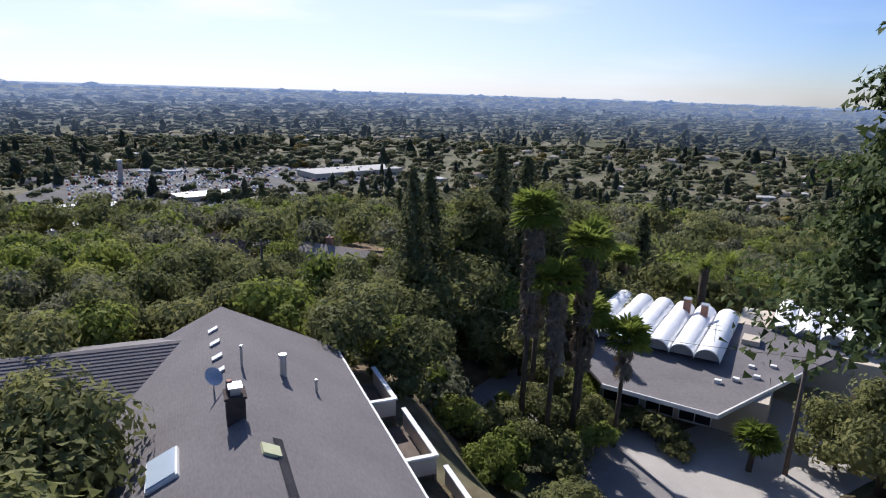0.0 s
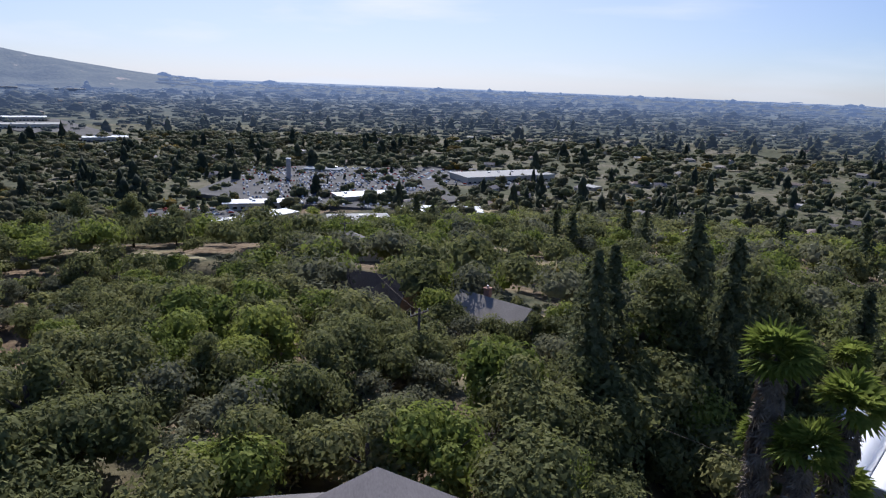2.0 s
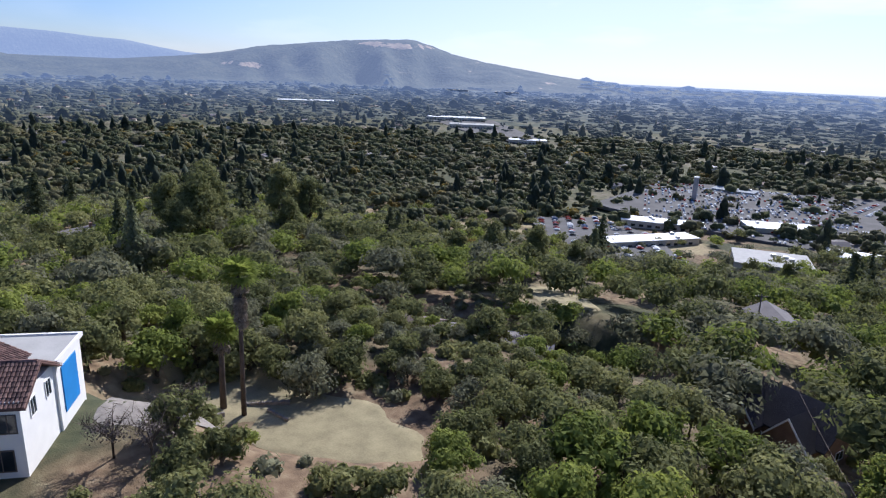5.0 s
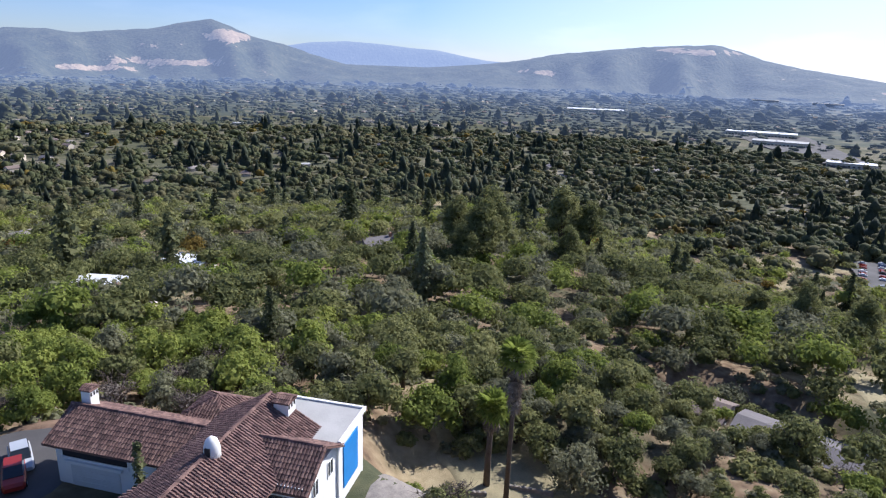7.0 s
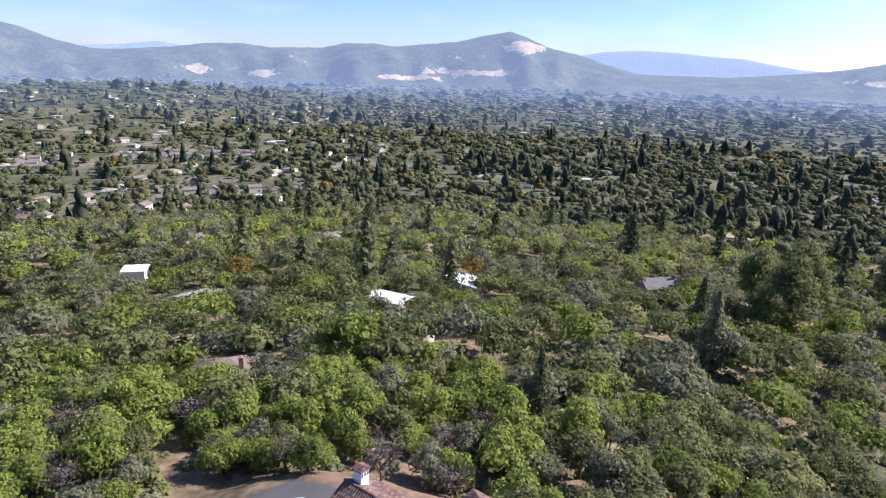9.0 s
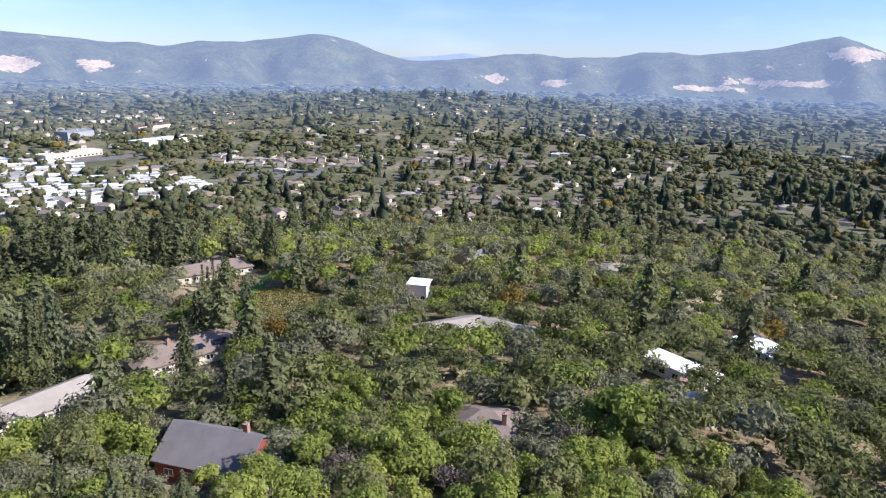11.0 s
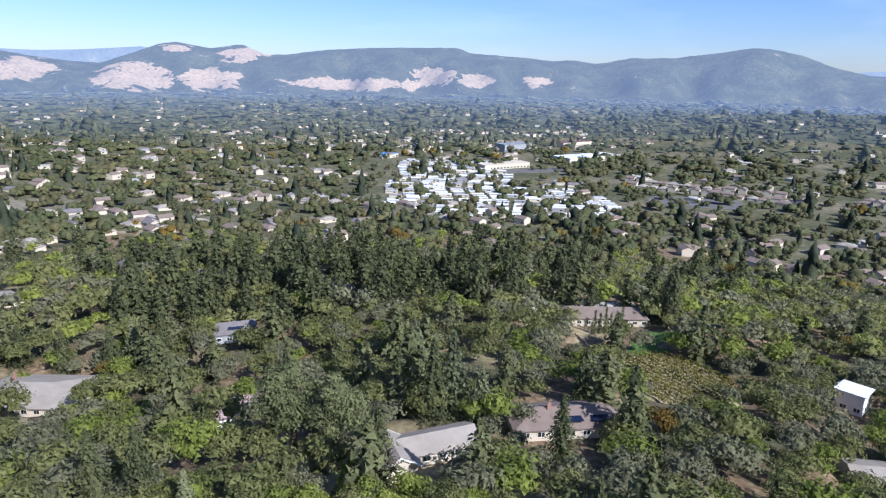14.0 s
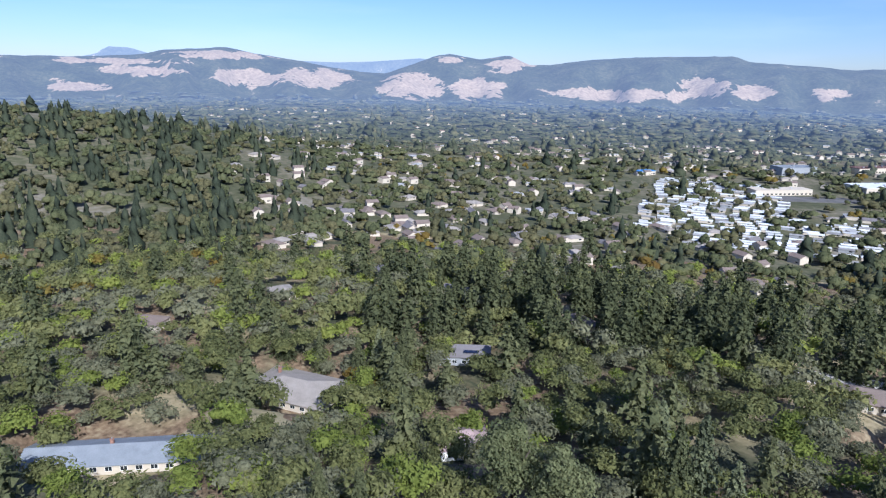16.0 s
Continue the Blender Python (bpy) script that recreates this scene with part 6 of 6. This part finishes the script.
for x, w in ((-6.6, 3.0), (-3.4, 2.2), (-0.6, 2.4)):
    window(AW, x, -4.5, 1.3, w, 2.2, 0)

# ---- parts of the villa ----
GARAGE = plain_mat("garage_door_paint", (.62, .62, .6), .6, .05, 1, 9, .05)
gd = part("garage_door", Shape().box(1.95, -13.2, -.02, 2.06, -8.4, 2.15), GARAGE, SP, "white sectional garage door")
part("door_header", Shape().box(1.95, -13.6, 2.25, 2.35, -8.0, 2.5), TRIM, gd)
for k in range(4):
    part("door_panel", Shape().box(2.06, -13.1, .05 + .53 * k, 2.09, -8.5, .52 + .53 * k), GARAGE, gd)
# no hollow here: a near-black plate on the wall paints the balcony's shade
bl = part("balcony_recess", Shape().box(1.9, -13.9, 2.7, 2.03, -7.6, 4.3), plain_mat("recess_shade_paint", (.03, .028, .03), .9), SP, "flat near-black panel painted as the covered balcony's shade")
part("balcony_rail", Shape().box(1.98, -14.1, 2.35, 2.1, -7.4, 2.7), WHITE_WALL, SP)
window(SP, 2.0, -4.2, 2.9, 1.2, 1.2, 90)
for x in (-.2, 2.6):
    window(SP, x, 9.4, 4.6, .9, 1.3, 180)
for y in (7.2, 8.5):
    window(SP, 4.6, y, 4.3, 1.05, 1.35, 90, WOOD)
window(SP, 4.6, 7.8, 1.4, 1.6, 1.6, 90, WOOD)
for x in (6.5, 9.0):
    window(SP, x, 6.6, 4.2, 1.0, 1.4, 180, WOOD)
tarp = part("blue_panel", Shape().box(-5.6, 9.6, 1.2, -2.4, 9.68, 5.2), BLUE_TARP, SP, "bright blue sheet over a wall opening")
part("parapet", Shape().box(-7.25, 9.6, 5.9, -1.4, 9.85, 6.25).box(-7.25, 2.8, 5.9, -7.0, 9.6, 6.25), WHITE_WALL, SP)
for x, y, z, w in ((-1.6, -13.9, 7.1, .95), (-2.6, 4.4, 8.5, 1.3)):
    cb = part("chimney", Shape().box(x - w / 2, y - w / 2, z - 2.6, x + w / 2, y + w / 2, z), WHITE_WALL, SP, "white chimney with little tiled roof")
    # smoke openings are near-black boxes, the shade inside painted on
    for dx in (-.36, 0, .36):
        part("opening", Shape().box(x + dx * w - .1 * w, y - w / 2 - .012, z - .55, x + dx * w + .1 * w, y + w / 2 + .012, z - .2), bl.data.materials[0], cb)
    cap = Shape()
    tiled_plane(cap, (x - w * .62, y - w * .62, z), (0, 1, 0), (1, 0, .45), w * 1.24, lambda q: w * .68, .2, .3)
    tiled_plane(cap, (x + w * .62, y - w * .62, z), (0, 1, 0), (-1, 0, .45), w * 1.24, lambda q: w * .68, .2, .3)
    cap.box(x - w * .6, y - w * .6, z - .06, x + w * .6, y + w * .6, z + .06)
    part("chimney_tiles", cap, TILES, cb)
# rounded white flue on the main ridge
fl = Shape()
fl.tube([(5.6, 3.0, 7.6), (5.6, 3.0, 9.0), (5.6, 3.0, 9.5), (5.6, 3.0, 9.75)], [.62, .58, .42, .12], 12)
ff = part("flue_hood", fl, WHITE_WALL, SP, "rounded white plaster flue hood", True)
# proud near-black box, painted as the shade in the hood's mouth
part("opening", Shape().box(6.1, 2.8, 8.5, 6.25, 3.2, 9.1), bl.data.materials[0], ff)
# small hipped roof behind the long wing
hp = part("rear_wall", wall_shape(4.6, 4.6, 4.2), WHITE_WALL, SP)
hr = part("rear_roof", hip_roof(4.6, 4.6, 4.2, 1.5, 0.45), RED_TILE, SP)
ht = Shape()
for q in range(4):
    w = math.pi / 2 * q
    cs_, sn_ = math.cos(w), math.sin(w)
    turned = [(a * cs_ - b * sn_, a * sn_ + b * cs_, c) for a, b, c in ((-2.75, -2.75, 4.1), (1, 0, 0), (0, 1, .56))]
    tiled_plane(ht, turned[0], turned[1], turned[2], 5.5, lambda a: max(.3, 3.1 * (1 - abs(a / 2.75 - 1))), .28, .42)
part("roof_tiles", ht, TILES, hr, kind="stuff")
hp.matrix_local = hr.matrix_local = pose(-6.2, -4.2, 0)
# low round porch roof in the angle
pr = Shape()
for k in range(10):
    a0, a1 = math.pi * (1.0 + k / 10 * .9), math.pi * (1.0 + (k + 1) / 10 * .9)
    pr.add([(7.0 + 3 * math.cos(a0), -1.0 + 3 * math.sin(a0), 4.2), (7.0 + 3 * math.cos(a1), -1.0 + 3 * math.sin(a1), 4.2), (7.0, -1.0, 5.4)], [(0, 1, 2)])
    tiled_plane(pr, (7.0 + 3 * math.cos(a0), -1.0 + 3 * math.sin(a0), 4.22), (math.cos(a1) - math.cos(a0), math.sin(a1) - math.sin(a0), 0),
                (-math.cos((a0 + a1) / 2), -math.sin((a0 + a1) / 2), .4), .8, lambda q: 3.1 * (1 - abs(q / .8 - .5) * 1.7))
part("porch_roof", pr, TILES, SP, "rounded low tiled porch roof")
part("porch_wall", Shape().tube([(7.0, -1.0, -1.5), (7.0, -1.0, 4.2)], [2.6, 2.6], 16), WHITE_WALL, SP)

# stone garden walls and terraces below the villa
for k, (x, y, n_, tr) in enumerate(((-71, 36, 9, -28), (-74, 37, 8, -30), (-69, 40, 7, -20), (-77.5, 47.2, 9, 60), (-75, 49, 6, 10), (-78, 40, 8, 70))):
    s_ = site("stone_wall", x, y, g(x, y), tr, "low dry-stone garden wall on the terraced slope", "wall", "garden walls")
    gw = random.Random(k)
    for i in range(n_):
        for j in range(2):
            w = gw.uniform(.45, .65)
            st = Shape()
            st.add([((p[0] * w * .5 + (i + .5 * (j % 2)) * .58) * 1.0, p[1] * .24 * gw.uniform(.8, 1.1), p[2] * .17 + .1 + .3 * j) for p in ICO0_V], [tuple(f) for f in ICO0_F])
            part("stone", st, STONE, s_)
    part("core", Shape().box(-.1, -.14, -.7, n_ * .58, .14, .42), STONE, s_)

# ---- roof gear on the other houses ----
for p_, row in ((SO, ((2.6, -5.0, 5.0, 3.6, 3.6), (2.6, 2.5, 5.0, 3.6, 5.4))), (S2, ((3.2, 0.5, 4.35, 4, 4.6), (3.2, 7.0, 4.35, 4, 4.2)))):
    for x, y, z, w, l in row:
        k = 2.4 / 5 if p_ is SO else 2.2 / 6.1
        panels(p_, x, y, 3.6 + 2.4 - abs(x) * k + .02 if p_ is SO else 3.0 + 2.2 - abs(x) * k + .02, w, l, 0, 0)
        for o in p_.children:
            if o.name.startswith("solar_panel") and abs(o.matrix_local.translation.x - x) < .01 and abs(o.matrix_local.translation.y - y) < .01:
                o.matrix_local = pose(x, y, o.matrix_local.translation.z, 0, math.degrees(math.atan(k)), 0)

# domed stone-grey house with two brick stacks
DM = site("domed_house", -158.5, -1.5, g(-158.5, -1.5), 10, "house with grey domed roof and square brick chimneys")
part("wall", Shape().tube([(0, 0, -1.5), (0, 0, 3.2)], [3.6, 3.6], 20), CREAM_WALL, DM)
part("dome", Shape().tube([(0, 0, 3.2 + 3.0 * math.sin(a)) for a in (0, .25, .5, .75, 1.0, 1.25, 1.45)], [3.9 * math.cos(a) for a in (0, .25, .5, .75, 1.0, 1.25, 1.45)], 20), GREY_FLAT, DM, "grey domed roof")
for x, y in ((-4.6, 1.5), (-5.2, -3.6)):
    chimney(DM, x, y, -1, 5.8, 1.3)

# ---- commercial roofs, parking lots and far buildings ----
def block(x, y, w, l, h, turn, roof, wall, label, category="building"):
    t = site("commercial_building", x, y, g(x, y), turn, label, category, "flat commercial buildings")
    part("wall", Shape().box(-w / 2, -l / 2, -2, w / 2, l / 2, h), wall, t)
    part("roof", Shape().box(-w / 2 - .4, -l / 2 - .4, h, w / 2 + .4, l / 2 + .4, h + .45), roof, t)
    for k in range(3):
        a, b = random.uniform(-.35, .35) * w, random.uniform(-.35, .35) * l
        part("roof_unit", Shape().box(a - 1.2, b - 1, h + .45, a + 1.2, b + 1, h + 1.8), METAL, t)
    for k in np.arange(-w / 2 + 3, w / 2 - 2, 6.0):
        part("window", Shape().box(k - 1.6, -l / 2 - .06, 1, k + 1.6, -l / 2 + .1, 2.8), GLASS, t)
        part("window", Shape().box(k - 1.6, l / 2 - .1, 1, k + 1.6, l / 2 + .06, 2.8), GLASS, t)
    return t


for x, y, w, l, h, tr, rf_, lab in ((-232, 408, 70, 16, 5, 66, WHITE_ROOF, "long white-roofed shop building"), (-255, 465, 60, 18, 5, 30, WHITE_ROOF, "white-roofed shop building beside a car park"), (-146, 392, 40, 34, 8, 28, GREY_FLAT, "grey flat-roofed office building"),
                                    (-108, 458, 60, 22, 5, 18, WHITE_ROOF, "white-roofed low building beside trees"), (-190, 520, 50, 24, 6, 40, WHITE_ROOF, "white-roofed store beside a car park"), (-98, 706, 110, 40, 7, 40, GREY_FLAT, "long grey-roofed store with pale walls"),
                                    (-288, 660, 40, 20, 6, 10, BLUE_SHINGLE, "blue-roofed restaurant in a car park"), (-1080, 1015, 130, 40, 7, 45, WHITE_ROOF, "large pale shopping centre with flat roof"), (-930, 920, 90, 40, 7, 45, GREY_FLAT, "large grey shopping centre with flat roof"),
                                    (-700, 820, 60, 26, 6, 45, WHITE_ROOF, "white flat-roofed store near the road"), (-491, -845, 80, 22, 7, 8, CREAM_WALL, "three cream storage sheds in a row"), (-660, -880, 110, 40, 7, 10, WHITE_ROOF, "big white-roofed store with pale walls"),
                                    (-600, -1020, 60, 30, 12, 10, BLUE_SHINGLE, "tall blue-grey building with flat roof"), (-737, -1038, 80, 24, 8, 15, RED_TILE, "long red-roofed building with pale walls"), (-560, -205, 26, 12, 4, 80, WHITE_ROOF, "low white-roofed hall among trees"),
                                    (-360, -995, 30, 14, 6, 20, BLUE_TARP, "teal-roofed hall beside the mobile homes"), (-2234, 2080, 120, 20, 14, 40, CREAM_WALL, "pale apartment block on a hillside"), (-2080, 2260, 110, 20, 14, 40, CREAM_WALL, "pale apartment block on a hillside"),
                                    (-1700, 995, 160, 60, 6, 60, WHITE_ROOF, "distant school with white roof")):
    block(x, y, w, l, h, tr, rf_, CREAM_WALL if h < 10 else GREY_WALL, lab)
tower = site("bell_tower", -291, 583, 0, 20, "slim pale concrete tower beside a car park", "tower")
part("shaft", Shape().box(-2, -2, -1, 2, 2, 24), CONCRETE, tower)
part("cap", Shape().box(-2.3, -2.3, 24, 2.3, 2.3, 25), WHITE_ROOF, tower)


def lot(pts, label):
    n = len(pts)
    zz = max(g(x, y) for x, y in pts) + .35
    return paving("parking_lot", pts, zz, LOT_ASPHALT, label, "parking lot", 3.0), zz


LOTS = [[(-330, 395), (-262, 345), (-200, 335), (-190, 380), (-240, 430), (-300, 440)], [(-330, 480), (-240, 470), (-150, 480), (-110, 540), (-160, 640), (-300, 700), (-360, 640)], [(-290, 700), (-160, 645), (-60, 640), (-30, 690), (-160, 790)],
        [(-1100, 960), (-900, 860), (-700, 790), (-680, 850), (-900, 1000), (-1050, 1100)], [(-560, -600), (-520, -560), (-600, -500), (-640, -540)], [(-560, -820), (-440, -830), (-420, -800), (-600, -780)]]
cars_v = []
crng = random.Random(3)
for pts in LOTS:
    ob, zz = lot(pts, "sunlit pale parking lot with rows of cars")
    xs, ys = [p[0] for p in pts], [p[1] for p in pts]
    turn = crng.uniform(0, 3)
    cx, cy = sum(xs) / len(xs), sum(ys) / len(ys)
    for i in range(-12, 13):
        for j in range(-26, 27):
            px, py = i * 10.5, j * 3.1
            x, y = cx + px * math.cos(turn) - py * math.sin(turn), cy + px * math.sin(turn) + py * math.cos(turn)
            ins = False
            for k in range(len(pts)):
                (ax_, ay_), (bx_, by_) = pts[k], pts[k - 1]
                if (ay_ > y) != (by_ > y) and x < (bx_ - ax_) * (y - ay_) / (by_ - ay_) + ax_:
                    ins = not ins
            if ins and crng.random() < .5 and math.hypot(x, y) < 760:
                cars_v.append((x, y, zz, turn))
groups = {}
for k, c in enumerate(cars_v):
    groups.setdefault(("silver", "white", "dark", "white", "blue", "red")[crng.randrange(6)], []).append(c)
for paint, rows in groups.items():
    s = Shape()
    for x, y, z, tr in rows:
        m = pose(x, y, z, 0, 0, math.degrees(tr))
        for x0, x1, x2, x3, h0, h1, wd in ((-2.2, -2.2, 2.2, 2.2, .3, .9, .88), (-1.7, -1.1, .6, 1.2, .9, 1.45, .75)):
            s.add([m @ Vector(p) for p in ((x0, -wd, h0), (x3, -wd, h0), (x3, wd, h0), (x0, wd, h0), (x1, -wd, h1), (x2, -wd, h1), (x2, wd, h1), (x1, wd, h1))],
                  [(3, 2, 1, 0), (4, 5, 6, 7), (0, 1, 5, 4), (1, 2, 6, 5), (2, 3, 7, 6), (3, 0, 4, 7)])
    tagged(part("parked_cars", s, PAINT[paint], None, f"many {paint} cars parked in the valley lots"), category="cars", kind="stuff")

# rows of town houses beyond the wood
for j, (x0, y0, x1, y1, n_) in enumerate(((-576, -655, -684, -500, 16), (-600, -690, -720, -520, 16), (-760, -480, -800, -330, 14), (-780, -490, -830, -330, 14), (-540, -330, -620, -200, 9))):
    for k in range(n_):
        x, y = x0 + (x1 - x0) * k / (n_ - 1) + crng.uniform(-2, 2), y0 + (y1 - y0) * k / (n_ - 1)
        copy_thing(kinds_[crng.choice((0, 3, 3, 2))], pose(x, y, g(x, y), 0, 0, 35 + crng.choice((0, 90))))
# single roofs among the trees of the middle distance
for x, y, tr, k in ((-294, 152, 20, 1), (-628, 420, 40, 4), (-447, 444, 20, 0), (-251, 214, 60, 1), (-345, -233, 30, 0), (-384, -99, 60, 2), (-300, -60, 20, 0), (-280, -120, 75, 1), (-132, -330, 20, 2), (-60, -300, 60, 1), (20, -290, 30, 0),
                    (60, -240, 80, 2), (-20, -350, 10, 1), (80, -330, 45, 1), (-110, -262, 30, 2), (-330, 60, 10, 1), (-60, 160, 40, 1), (20, 150, 70, 0), (60, 190, 10, 2), (-20, 250, 60, 1), (40, 280, 30, 1), (100, 240, 80, 2)):
    copy_thing(kinds_[k], pose(x, y, g(x, y) + .2, 0, 0, tr))
for key, (s, mat) in JOINED.items():
    tagged(part("distant_houses", s, mat, None, "many small houses strewn across the valley town"), category="houses", kind="stuff")
